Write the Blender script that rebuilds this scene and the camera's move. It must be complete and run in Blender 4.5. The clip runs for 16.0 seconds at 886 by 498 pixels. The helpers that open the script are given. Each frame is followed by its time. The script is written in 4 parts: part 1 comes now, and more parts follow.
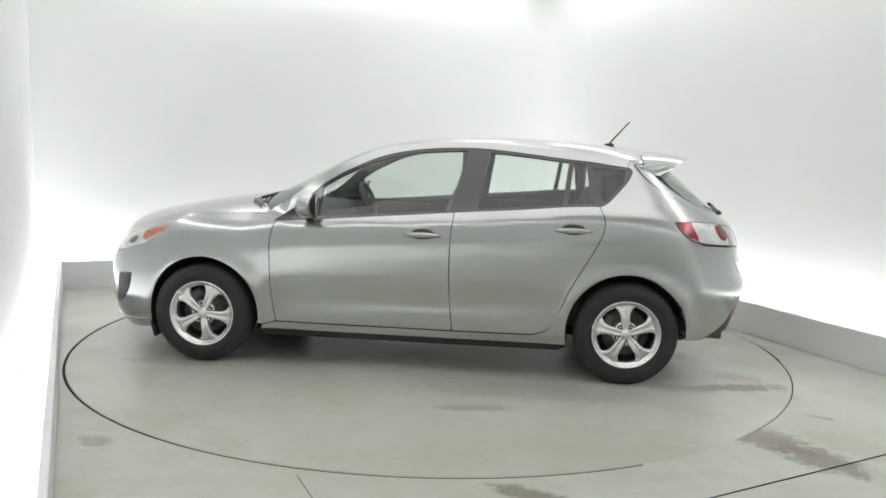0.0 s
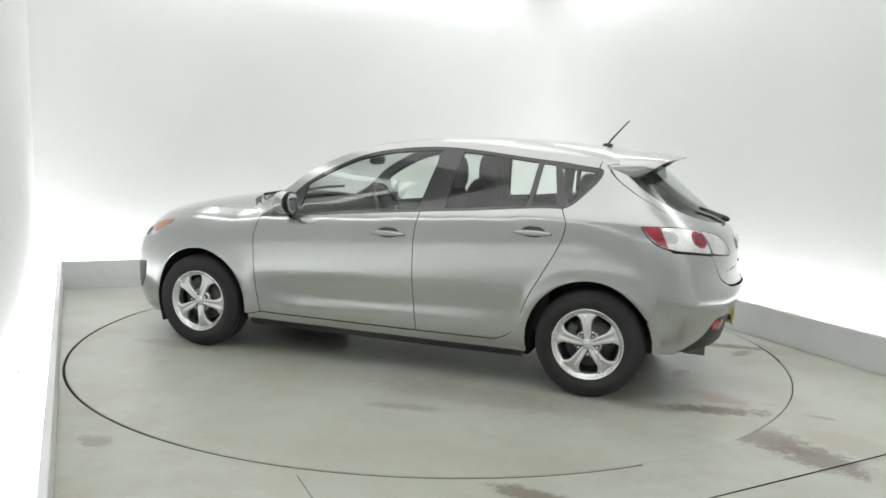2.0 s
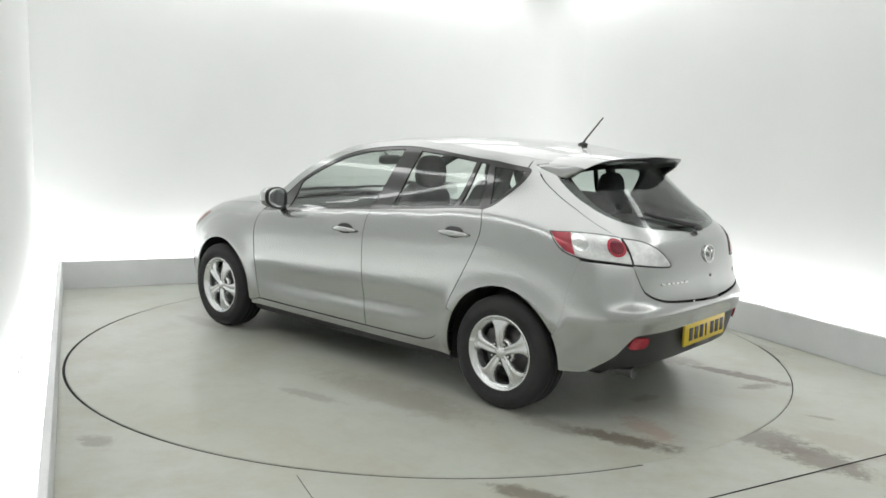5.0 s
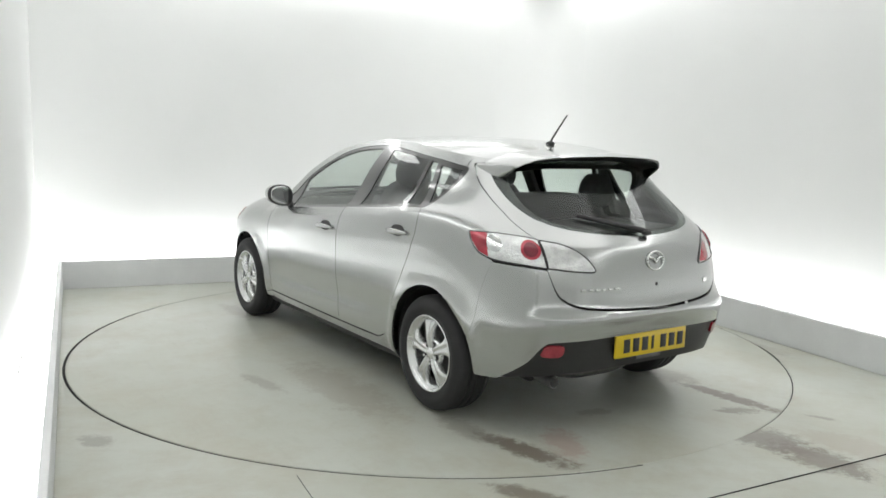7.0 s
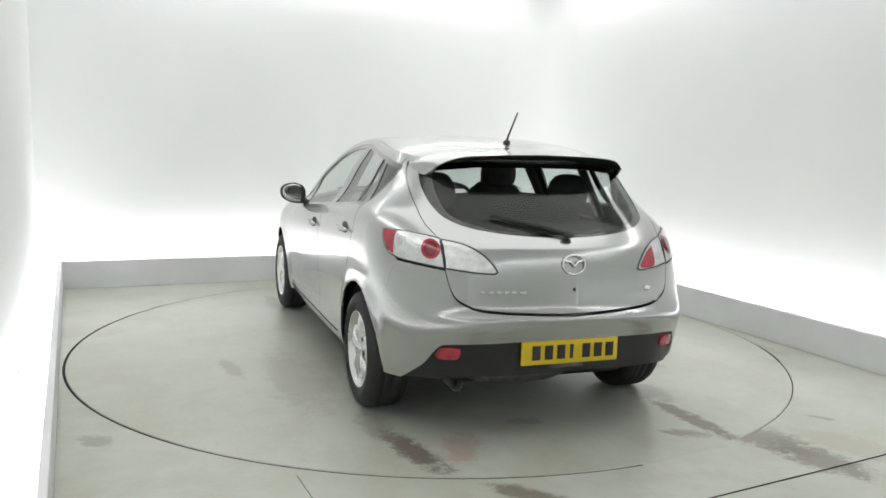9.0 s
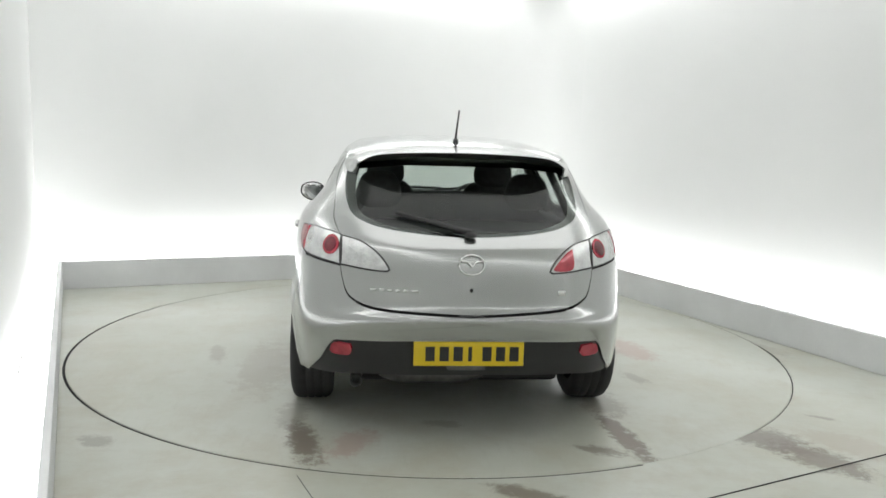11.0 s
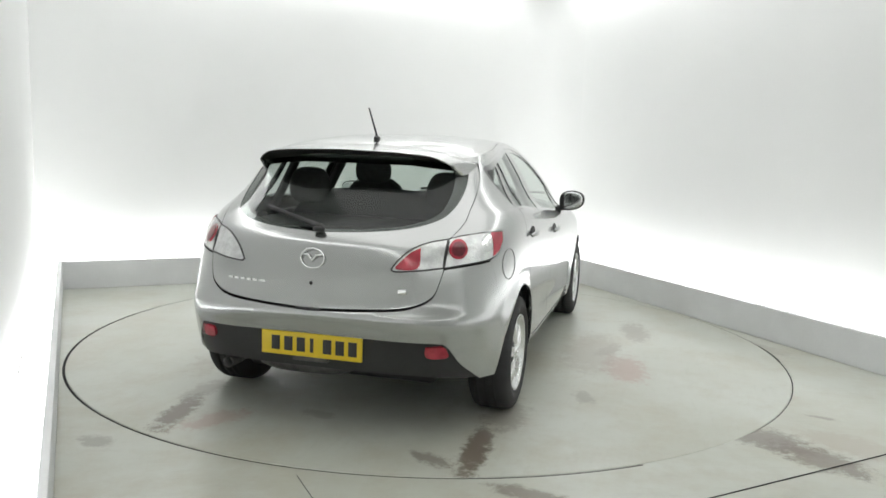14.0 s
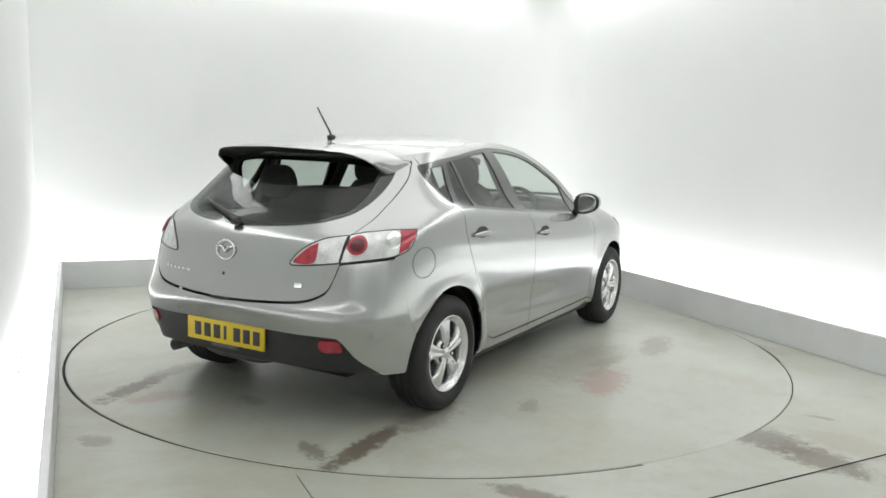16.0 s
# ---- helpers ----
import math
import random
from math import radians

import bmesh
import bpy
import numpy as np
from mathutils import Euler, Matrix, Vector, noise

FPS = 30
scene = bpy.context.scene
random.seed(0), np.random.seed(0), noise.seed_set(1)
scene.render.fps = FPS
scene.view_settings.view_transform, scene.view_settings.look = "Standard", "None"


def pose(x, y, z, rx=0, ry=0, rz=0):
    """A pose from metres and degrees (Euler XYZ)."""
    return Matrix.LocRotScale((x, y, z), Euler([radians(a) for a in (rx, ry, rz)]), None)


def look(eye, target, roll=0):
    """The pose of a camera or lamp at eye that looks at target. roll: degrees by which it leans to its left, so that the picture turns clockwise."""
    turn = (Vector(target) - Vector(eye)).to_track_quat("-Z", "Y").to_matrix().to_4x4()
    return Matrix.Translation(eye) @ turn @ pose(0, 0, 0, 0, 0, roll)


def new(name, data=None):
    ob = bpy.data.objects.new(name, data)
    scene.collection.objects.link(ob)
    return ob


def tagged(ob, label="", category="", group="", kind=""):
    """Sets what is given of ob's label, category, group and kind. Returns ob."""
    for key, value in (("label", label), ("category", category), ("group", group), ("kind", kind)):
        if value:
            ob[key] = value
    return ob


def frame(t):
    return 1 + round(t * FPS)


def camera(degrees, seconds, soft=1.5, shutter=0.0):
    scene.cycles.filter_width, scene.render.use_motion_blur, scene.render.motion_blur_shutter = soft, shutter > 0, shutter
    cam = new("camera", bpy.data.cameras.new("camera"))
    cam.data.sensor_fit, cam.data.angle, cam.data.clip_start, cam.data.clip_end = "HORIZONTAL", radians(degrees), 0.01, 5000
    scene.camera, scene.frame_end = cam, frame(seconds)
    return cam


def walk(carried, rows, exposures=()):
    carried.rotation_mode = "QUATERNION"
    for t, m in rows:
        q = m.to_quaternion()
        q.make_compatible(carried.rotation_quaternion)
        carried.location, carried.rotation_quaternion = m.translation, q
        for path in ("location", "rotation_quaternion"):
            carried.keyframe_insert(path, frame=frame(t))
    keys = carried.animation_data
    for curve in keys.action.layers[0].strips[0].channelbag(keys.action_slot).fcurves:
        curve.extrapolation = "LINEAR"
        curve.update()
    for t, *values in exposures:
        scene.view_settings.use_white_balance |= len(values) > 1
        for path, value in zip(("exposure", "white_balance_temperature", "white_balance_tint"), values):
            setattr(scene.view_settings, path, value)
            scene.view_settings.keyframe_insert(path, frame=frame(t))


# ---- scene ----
# camera: fixed mast in the near corner of the studio
EYE = (0.0, -5.7536, 1.4473)
cam = camera(57.3, 16.0, soft=1.6)
CAM_POSE = look(EYE, (0.06506, 0.19172, 0.64172), 1.75)
walk(cam, [(0.0, CAM_POSE), (16.0, CAM_POSE)], [(0.0, 0.21), (16.0, 0.21)])

# ---- world: closed, windowless studio; a little neutral ambient ----
world = bpy.data.worlds.new("world")
scene.world = world
world.use_nodes = True
world.node_tree.nodes["Background"].inputs[0].default_value = (0.8, 0.82, 0.8, 1)
world.node_tree.nodes["Background"].inputs[1].default_value = 0.05

CEILING_GLOW = 0.85
COVE_GLOW = 3.4
TROUGH_GLOW = 6.8

# turntable turn, degrees, at t seconds
TURN_START, TURN_RATE = 174.1, -7.17
CAR_X, CAR_Y = 0.0542, 0.007


# ---- materials ----
def node_mat(name):
    m = bpy.data.materials.new(name)
    m.use_nodes = True
    return m, m.node_tree, m.node_tree.nodes["Principled BSDF"]


def surface(name, base, rough=0.5, metal=0.0, vary=0.06, scale=6.0, fine=90.0, bump=0.0, coat=0.0, tint=None, spec=0.5):
    """A surface with blotches and grain in its colour, roughness that wanders and a fine relief."""
    m, tree, bsdf = node_mat(name)
    n, l = tree.nodes, tree.links
    co = n.new("ShaderNodeTexCoord")
    big = n.new("ShaderNodeTexNoise")
    big.inputs["Scale"].default_value, big.inputs["Detail"].default_value = scale, 4
    small = n.new("ShaderNodeTexNoise")
    small.inputs["Scale"].default_value, small.inputs["Detail"].default_value = fine, 3
    l.new(co.outputs["Object"], big.inputs["Vector"])
    l.new(co.outputs["Object"], small.inputs["Vector"])
    mean = n.new("ShaderNodeMath")
    mean.operation = "MULTIPLY_ADD"
    l.new(small.outputs["Fac"], mean.inputs[0])
    mean.inputs[1].default_value = 0.35
    l.new(big.outputs["Fac"], mean.inputs[2])
    ramp = n.new("ShaderNodeValToRGB")
    dark = tint or tuple(c * (1 - vary * 2) for c in base)
    ramp.color_ramp.elements[0].position, ramp.color_ramp.elements[1].position = 0.42, 0.95
    ramp.color_ramp.elements[0].color = (*dark, 1)
    ramp.color_ramp.elements[1].color = (*[min(1, c * (1 + vary)) for c in base], 1)
    l.new(mean.outputs[0], ramp.inputs[0])
    l.new(ramp.outputs[0], bsdf.inputs["Base Color"])
    rr = n.new("ShaderNodeMapRange")
    rr.inputs["To Min"].default_value, rr.inputs["To Max"].default_value = rough * 0.85, min(1, rough * 1.15)
    l.new(big.outputs["Fac"], rr.inputs["Value"])
    l.new(rr.outputs[0], bsdf.inputs["Roughness"])
    bsdf.inputs["Metallic"].default_value = metal
    bsdf.inputs["Specular IOR Level"].default_value = spec
    bsdf.inputs["Coat Weight"].default_value = coat
    bsdf.inputs["Coat Roughness"].default_value = 0.04
    if bump:
        b = n.new("ShaderNodeBump")
        b.inputs["Strength"].default_value, b.inputs["Distance"].default_value = 1.0, bump
        l.new(small.outputs["Fac"], b.inputs["Height"])
        l.new(b.outputs[0], bsdf.inputs["Normal"])
    return m


def glow(name, color, strength):
    m, tree, bsdf = node_mat(name)
    bsdf.inputs["Base Color"].default_value = (0.8, 0.8, 0.8, 1)
    bsdf.inputs["Emission Color"].default_value = (*color, 1)
    bsdf.inputs["Emission Strength"].default_value = strength
    return m


def pane(name, color, gloss=0.05, rough=0.02):
    """Thin glass: see-through tint with a Fresnel gloss."""
    m = bpy.data.materials.new(name)
    m.use_nodes = True
    n, l = m.node_tree.nodes, m.node_tree.links
    n.remove(n["Principled BSDF"])
    clear = n.new("ShaderNodeBsdfTransparent")
    clear.inputs[0].default_value = (*color, 1)
    shine = n.new("ShaderNodeBsdfGlossy")
    shine.inputs["Color"].default_value = (0.95, 0.97, 0.96, 1)
    shine.inputs["Roughness"].default_value = rough
    face = n.new("ShaderNodeLayerWeight")
    face.inputs["Blend"].default_value = 0.5
    fifth = n.new("ShaderNodeMath")
    fifth.operation = "POWER"
    l.new(face.outputs["Facing"], fifth.inputs[0])
    fifth.inputs[1].default_value = 4.5
    more = n.new("ShaderNodeMath")
    more.operation = "MULTIPLY_ADD"
    l.new(fifth.outputs[0], more.inputs[0])
    more.inputs[1].default_value, more.inputs[2].default_value = 0.85, 0.04 + gloss
    mix = n.new("ShaderNodeMixShader")
    l.new(more.outputs[0], mix.inputs[0])
    l.new(clear.outputs[0], mix.inputs[1])
    l.new(shine.outputs[0], mix.inputs[2])
    l.new(mix.outputs[0], n["Material Output"].inputs["Surface"])
    return m


def floor_mat(name, base, stains, seed):
    """Worn light grey-green floor paint with scuffs and stains: each stain is (x, y, along, across, degrees, rgb, strength)."""
    m, tree, bsdf = node_mat(name)
    n, l = tree.nodes, tree.links
    co = n.new("ShaderNodeTexCoord")

    def noise_node(scale, detail=5, rough=0.6, stretch=(1, 1, 1)):
        mp = n.new("ShaderNodeMapping")
        mp.inputs["Location"].default_value = (seed, seed * 2.3, 0)
        mp.inputs["Scale"].default_value = stretch
        l.new(co.outputs["Object"], mp.inputs[0])
        t = n.new("ShaderNodeTexNoise")
        t.inputs["Scale"].default_value, t.inputs["Detail"].default_value, t.inputs["Roughness"].default_value = scale, detail, rough
        l.new(mp.outputs[0], t.inputs["Vector"])
        return t

    big, mid, fine = noise_node(0.9), noise_node(5.5, 7, 0.7), noise_node(70)
    ramp = n.new("ShaderNodeValToRGB")
    e = ramp.color_ramp.elements
    e[0].position, e[1].position = 0.3, 0.62
    e[0].color = (base[0] * 0.86, base[1] * 0.85, base[2] * 0.80, 1)
    e[1].color = (*base, 1)
    l.new(big.outputs["Fac"], ramp.inputs[0])
    col = ramp.outputs[0]

    def blend(fac, rgb):
        nonlocal col
        mx = n.new("ShaderNodeMix")
        mx.data_type = "RGBA"
        l.new(fac, mx.inputs["Factor"])
        l.new(col, mx.inputs["A"])
        mx.inputs["B"].default_value = (*rgb, 1)
        col = mx.outputs["Result"]

    scuff = n.new("ShaderNodeMapRange")
    scuff.inputs["From Min"].default_value, scuff.inputs["From Max"].default_value = 0.56, 0.78
    scuff.inputs["To Max"].default_value = 0.26
    l.new(mid.outputs["Fac"], scuff.inputs["Value"])
    blend(scuff.outputs[0], (base[0] * 0.66, base[1] * 0.62, base[2] * 0.55))
    dirt = noise_node(1.7, 8, 0.72)
    dr = n.new("ShaderNodeMapRange")
    dr.inputs["From Min"].default_value, dr.inputs["From Max"].default_value = 0.47, 0.75
    dr.inputs["To Max"].default_value = 0.78
    l.new(dirt.outputs["Fac"], dr.inputs["Value"])
    blend(dr.outputs[0], (base[0] * 0.78, base[1] * 0.70, base[2] * 0.60))
    streak = noise_node(6.0, 8, 0.75, (0.6, 3.0, 1))
    sr = n.new("ShaderNodeMapRange")
    sr.inputs["From Min"].default_value, sr.inputs["From Max"].default_value = 0.54, 0.74
    sr.inputs["To Max"].default_value = 0.22
    l.new(streak.outputs["Fac"], sr.inputs["Value"])
    blend(sr.outputs[0], (base[0] * 0.55, base[1] * 0.53, base[2] * 0.48))
    pale = noise_node(3.1, 9, 0.78)
    pr = n.new("ShaderNodeMapRange")
    pr.inputs["From Min"].default_value, pr.inputs["From Max"].default_value = 0.58, 0.75
    pr.inputs["To Max"].default_value = 0.14
    l.new(pale.outputs["Fac"], pr.inputs["Value"])
    blend(pr.outputs[0], (min(1, base[0] * 1.25), min(1, base[1] * 1.24), min(1, base[2] * 1.22)))
    speck = noise_node(46, 4, 0.6)
    kr = n.new("ShaderNodeMapRange")
    kr.inputs["From Min"].default_value, kr.inputs["From Max"].default_value = 0.68, 0.74
    kr.inputs["To Max"].default_value = 0.25
    l.new(speck.outputs["Fac"], kr.inputs["Value"])
    blend(kr.outputs[0], (base[0] * 0.5, base[1] * 0.47, base[2] * 0.4))
    edge = noise_node(11, 8, 0.8)
    for x, y, along, across, deg, rgb, strength in stains:
        mp = n.new("ShaderNodeMapping")
        mp.vector_type = "TEXTURE"
        mp.inputs["Location"].default_value = (x, y, 0)
        mp.inputs["Rotation"].default_value = (0, 0, radians(deg))
        mp.inputs["Scale"].default_value = (along, across, 10)
        l.new(co.outputs["Object"], mp.inputs[0])
        ln = n.new("ShaderNodeVectorMath")
        ln.operation = "LENGTH"
        l.new(mp.outputs[0], ln.inputs[0])
        ad = n.new("ShaderNodeMath")
        ad.operation = "MULTIPLY_ADD"
        l.new(edge.outputs["Fac"], ad.inputs[0])
        ad.inputs[1].default_value = 2.6
        l.new(ln.outputs["Value"], ad.inputs[2])
        mr = n.new("ShaderNodeMapRange")
        mr.interpolation_type = "SMOOTHSTEP"
        mr.inputs["From Min"].default_value, mr.inputs["From Max"].default_value = 1.75, 2.3
        mr.inputs["To Min"].default_value, mr.inputs["To Max"].default_value = strength, 0
        l.new(ad.outputs[0], mr.inputs["Value"])
        blend(mr.outputs[0], rgb)
    l.new(col, bsdf.inputs["Base Color"])
    rr = n.new("ShaderNodeMapRange")
    rr.inputs["To Min"].default_value, rr.inputs["To Max"].default_value = 0.24, 0.36
    l.new(mid.outputs["Fac"], rr.inputs["Value"])
    l.new(rr.outputs[0], bsdf.inputs["Roughness"])
    b = n.new("ShaderNodeBump")
    b.inputs["Distance"].default_value, b.inputs["Strength"].default_value = 0.0004, 0.25
    l.new(fine.outputs["Fac"], b.inputs["Height"])
    l.new(b.outputs[0], bsdf.inputs["Normal"])
    return m


PAINT = surface("silver_metallic_paint", (0.45, 0.46, 0.455), 0.23, 0.85, 0.015, 3, 900, 0.0, 0.8)
BLACK = surface("black_plastic", (0.024, 0.024, 0.025), 0.45, 0, 0.15, 8, 300, 0.0002)
GLOSS_BLACK = surface("gloss_black_trim", (0.012, 0.012, 0.013), 0.09, 0, 0.1, 8, 200, 0, 1.0)
RUBBER = surface("tyre_rubber", (0.027, 0.027, 0.028), 0.75, 0, 0.2, 12, 180, 0.0004)
ALLOY = surface("silver_alloy", (0.72, 0.73, 0.73), 0.26, 0.9, 0.03, 10, 300)
DISC = surface("brake_steel", (0.14, 0.14, 0.14), 0.45, 0.8, 0.2, 20, 200)
DARK = surface("dark_underside", (0.012, 0.012, 0.012), 0.85, 0, 0.2, 5, 80)
TRIM = surface("dark_grey_cabin_trim", (0.045, 0.0455, 0.046), 0.7, 0, 0.15, 10, 200, 0.0003)
CLOTH = surface("charcoal_seat_cloth", (0.06, 0.061, 0.063), 0.9, 0, 0.2, 30, 400, 0.0004)
HEADLINE = surface("light_grey_headlining", (0.6, 0.61, 0.6), 0.9, 0, 0.05, 10, 300)
CHROME = surface("chrome", (0.78, 0.79, 0.79), 0.12, 1.0, 0.02, 10, 200)
MIRROR = surface("mirror_glass", (0.75, 0.77, 0.77), 0.03, 1.0, 0.01, 4, 90)
RED = surface("red_lamp_lens", (0.46, 0.035, 0.06), 0.12, 0.2, 0.22, 14, 160, 0.0004, 0.8)
RED_DEEP = surface("deep_red_lamp", (0.20, 0.018, 0.035), 0.15, 0.2, 0.25, 14, 160, 0.0004, 0.8)
CLEAR = surface("clear_silvered_lens", (0.74, 0.75, 0.75), 0.18, 0.45, 0.12, 22, 90, 0.0025, 1.0)
AMBER = surface("amber_lens", (0.50, 0.17, 0.10), 0.15, 0, 0.1, 14, 160, 0.0004, 0.8)
YELLOW = surface("yellow_plate", (0.72, 0.52, 0.02), 0.35, 0, 0.04, 10, 200)
GLASS = pane("green_tinted_glass", (0.80, 0.85, 0.82), 0.03)
REAR_GLASS = pane("tinted_rear_glass", (0.70, 0.75, 0.72), -0.005)
WHITE_WALL = surface("white_wall_paint", (0.75, 0.76, 0.755), 0.7, 0, 0.02, 0.7, 140, 0.0003)
KERB_PAINT = surface("white_kerb_paint", (0.70, 0.71, 0.715), 0.55, 0, 0.05, 3, 120, 0.0004)
CEIL = surface("white_ceiling_paint", (0.75, 0.76, 0.75), 0.8, 0, 0.02, 1, 100)
PANEL_GLOW = glow("luminous_ceiling_panel", (1.0, 1.0, 0.99), CEILING_GLOW)
COVE_GLOW_MAT = glow("luminous_cove_strip", (1.0, 1.0, 0.99), COVE_GLOW)
STRIP_GLOW = glow("luminous_trough_diffuser", (1.0, 1.0, 0.99), TROUGH_GLOW)
FLOOR_BASE = (0.50, 0.52, 0.47)
BROWN, GREYB, RUST = (0.16, 0.13, 0.10), (0.22, 0.20, 0.17), (0.36, 0.22, 0.19)
FLOOR = floor_mat("worn_floor_paint", FLOOR_BASE, [
    (1.72, -1.86, 0.30, 0.19, -50, GREYB, 0.95), (1.86, -2.10, 0.30, 0.17, -58, BROWN, 0.8), (2.1, -1.9, 0.35, 0.18, -50, (0.36, 0.32, 0.26), 0.55), (2.0, -0.9, 0.35, 0.08, -60, RUST, 0.3), (2.15, -1.5, 0.10, 0.03, -30, GREYB, 0.7),
    (0.42, -2.56, 0.20, 0.08, -24, BROWN, 0.75), (-1.56, -2.11, 0.13, 0.08, -35, GREYB, 0.6),
    (2.35, 0.15, 0.5, 0.14, -62, GREYB, 0.35)], 3.0)


# ---- mesh helpers ----
def mesh_ob(name, bm, material, parent=None, label="", smooth=True):
    me = bpy.data.meshes.new(name)
    bm.to_mesh(me)
    bm.free()
    me.materials.append(material)
    if smooth:
        me.shade_smooth()
    ob = new(name, me)
    ob.parent = parent
    if label:
        ob["label"] = label
    return ob


def part(name, bm, material, parent, label="", smooth=True):
    return mesh_ob(name, bm, material, parent, label, smooth)


def box_bm(x0, x1, y0, y1, z0, z1, bevel=0.0, seg=2):
    bm = bmesh.new()
    bmesh.ops.create_cube(bm, size=1)
    for v in bm.verts:
        v.co = (x0 + (v.co.x + .5) * (x1 - x0), y0 + (v.co.y + .5) * (y1 - y0), z0 + (v.co.z + .5) * (z1 - z0))
    if bevel:
        bmesh.ops.bevel(bm, geom=bm.edges[:], offset=bevel, segments=seg, profile=0.5, affect="EDGES")
    return bm


def prism_bm(points, z0, z1, bevel=0.0):
    """An upright prism over a plan outline (counter-clockwise)."""
    bm = bmesh.new()
    low = [bm.verts.new((x, y, z0)) for x, y in points]
    top = [bm.verts.new((x, y, z1)) for x, y in points]
    bm.faces.new(low[::-1])
    bm.faces.new(top)
    k = len(points)
    for i in range(k):
        bm.faces.new((low[i], low[(i + 1) % k], top[(i + 1) % k], top[i]))
    if bevel:
        bmesh.ops.bevel(bm, geom=[e for e in bm.edges], offset=bevel, segments=2, profile=0.5, affect="EDGES")
    return bm


def lathe_bm(profile, steps=64, axis="Y"):
    """Turns a profile of (radius, along) round an axis."""
    bm = bmesh.new()
    rings = []
    for r, a in profile:
        ring = []
        for i in range(steps):
            t = 2 * math.pi * i / steps
            p = (r * math.cos(t), a, r * math.sin(t)) if axis == "Y" else (r * math.cos(t), r * math.sin(t), a)
            ring.append(bm.verts.new(p))
        rings.append(ring)
    for a, b in zip(rings, rings[1:]):
        for i in range(steps):
            bm.faces.new((a[i], a[(i + 1) % steps], b[(i + 1) % steps], b[i]))
    bmesh.ops.recalc_face_normals(bm, faces=bm.faces[:])
    return bm


def tube_bm(points, radius, sides=10, ends=None):
    """A round bar along points; ends: radius at its last point."""
    bm = bmesh.new()
    pts = [Vector(p) for p in points]
    rings = []
    for i, p in enumerate(pts):
        d = (pts[min(i + 1, len(pts) - 1)] - pts[max(i - 1, 0)]).normalized()
        a = d.orthogonal().normalized()
        b = d.cross(a)
        r = radius if ends is None else radius + (ends - radius) * i / (len(pts) - 1)
        rings.append([bm.verts.new(p + r * (math.cos(t) * a + math.sin(t) * b)) for t in [2 * math.pi * k / sides for k in range(sides)]])
    # untwist
    for i in range(1, len(rings)):
        prev, ring = rings[i - 1], rings[i]
        best = min(range(sides), key=lambda s: sum((prev[k].co - ring[(k + s) % sides].co).length for k in range(sides)))
        rings[i] = [ring[(k + best) % sides] for k in range(sides)]
    for a, b in zip(rings, rings[1:]):
        for i in range(sides):
            bm.faces.new((a[i], a[(i + 1) % sides], b[(i + 1) % sides], b[i]))
    bm.faces.new(rings[0][::-1])
    bm.faces.new(rings[-1])
    bmesh.ops.recalc_face_normals(bm, faces=bm.faces[:])
    return bm


def shaped_bm(sx, sy, sz, power=3.0, seg=24, taper=None):
    """A rounded block: superellipsoid of half sizes sx, sy, sz; taper(x, y, z) moves its points."""
    bm = bmesh.new()
    bmesh.ops.create_uvsphere(bm, u_segments=seg, v_segments=seg // 2, radius=1)
    for v in bm.verts:
        d = v.co.normalized()
        k = (abs(d.x) ** power + abs(d.y) ** power + abs(d.z) ** power) ** (-1 / power)
        p = Vector((d.x * k * sx, d.y * k * sy, d.z * k * sz))
        v.co = taper(*p) if taper else p
    return bm


def join_bm(*bms):
    out = bmesh.new()
    for b in bms:
        me = bpy.data.meshes.new("joint")
        b.to_mesh(me)
        b.free()
        out.from_mesh(me)
        bpy.data.meshes.remove(me)
    return out


def moved(bm, m):
    bmesh.ops.transform(bm, matrix=m, verts=bm.verts[:])
    return bm


# ---- the studio ----
RING_R = 2.433
ROOM_DIR = Vector((0.408, -0.913)).normalized()  # along the two long sides
ROOM_WIDE, ROOM_LONG = 4.90, 9.6
KERB_A = Vector((-3.340, 1.473))
KERB_B = KERB_A + Vector((-ROOM_DIR.y, ROOM_DIR.x)) * ROOM_WIDE
KERB_C, KERB_D = KERB_B + ROOM_DIR * ROOM_LONG, KERB_A + ROOM_DIR * ROOM_LONG
WALL_TOP = 3.08


def outward(p, q, room):
    d = (q - p).normalized()
    n = Vector((-d.y, d.x))
    return n if n.dot(p - room) > 0 else -n


ROOM = Vector((1.0, -2.0))
CORNERS = [KERB_A, KERB_B, KERB_C, KERB_D]


def offset_corners(dist):
    """The room's outline moved outwards by dist."""
    lines = []
    for i in range(4):
        p, q = CORNERS[i], CORNERS[(i + 1) % 4]
        o = outward(p, q, ROOM) * (dist * 0.7 if i == 3 and dist > 0.1 else dist)
        lines.append((p + o, (q - p).normalized()))
    res = []
    for i in range(4):
        (p, d), (q, e) = lines[i - 1], lines[i]
        cr = d.x * e.y - d.y * e.x
        t = ((q - p).x * e.y - (q - p).y * e.x) / cr
        res.append(p + d * t)
    return res


def strip(name, i, a, b, z0, z1, material, label, kind="structure", bevel=0.0, category=""):
    """A wall piece along side i of the room, from a to b metres outside the kerb line."""
    pa, pb = offset_corners(a), offset_corners(b)
    j = (i + 1) % 4
    pts = [tuple(pa[i]), tuple(pa[j]), tuple(pb[j]), tuple(pb[i])]
    area = sum(p[0] * q[1] - q[0] * p[1] for p, q in zip(pts, pts[1:] + pts[:1]))
    ob = mesh_ob(name, prism_bm(pts if area > 0 else pts[::-1], z0, z1, bevel), material, smooth=False)
    return tagged(ob, label, category or "wall", kind=kind)


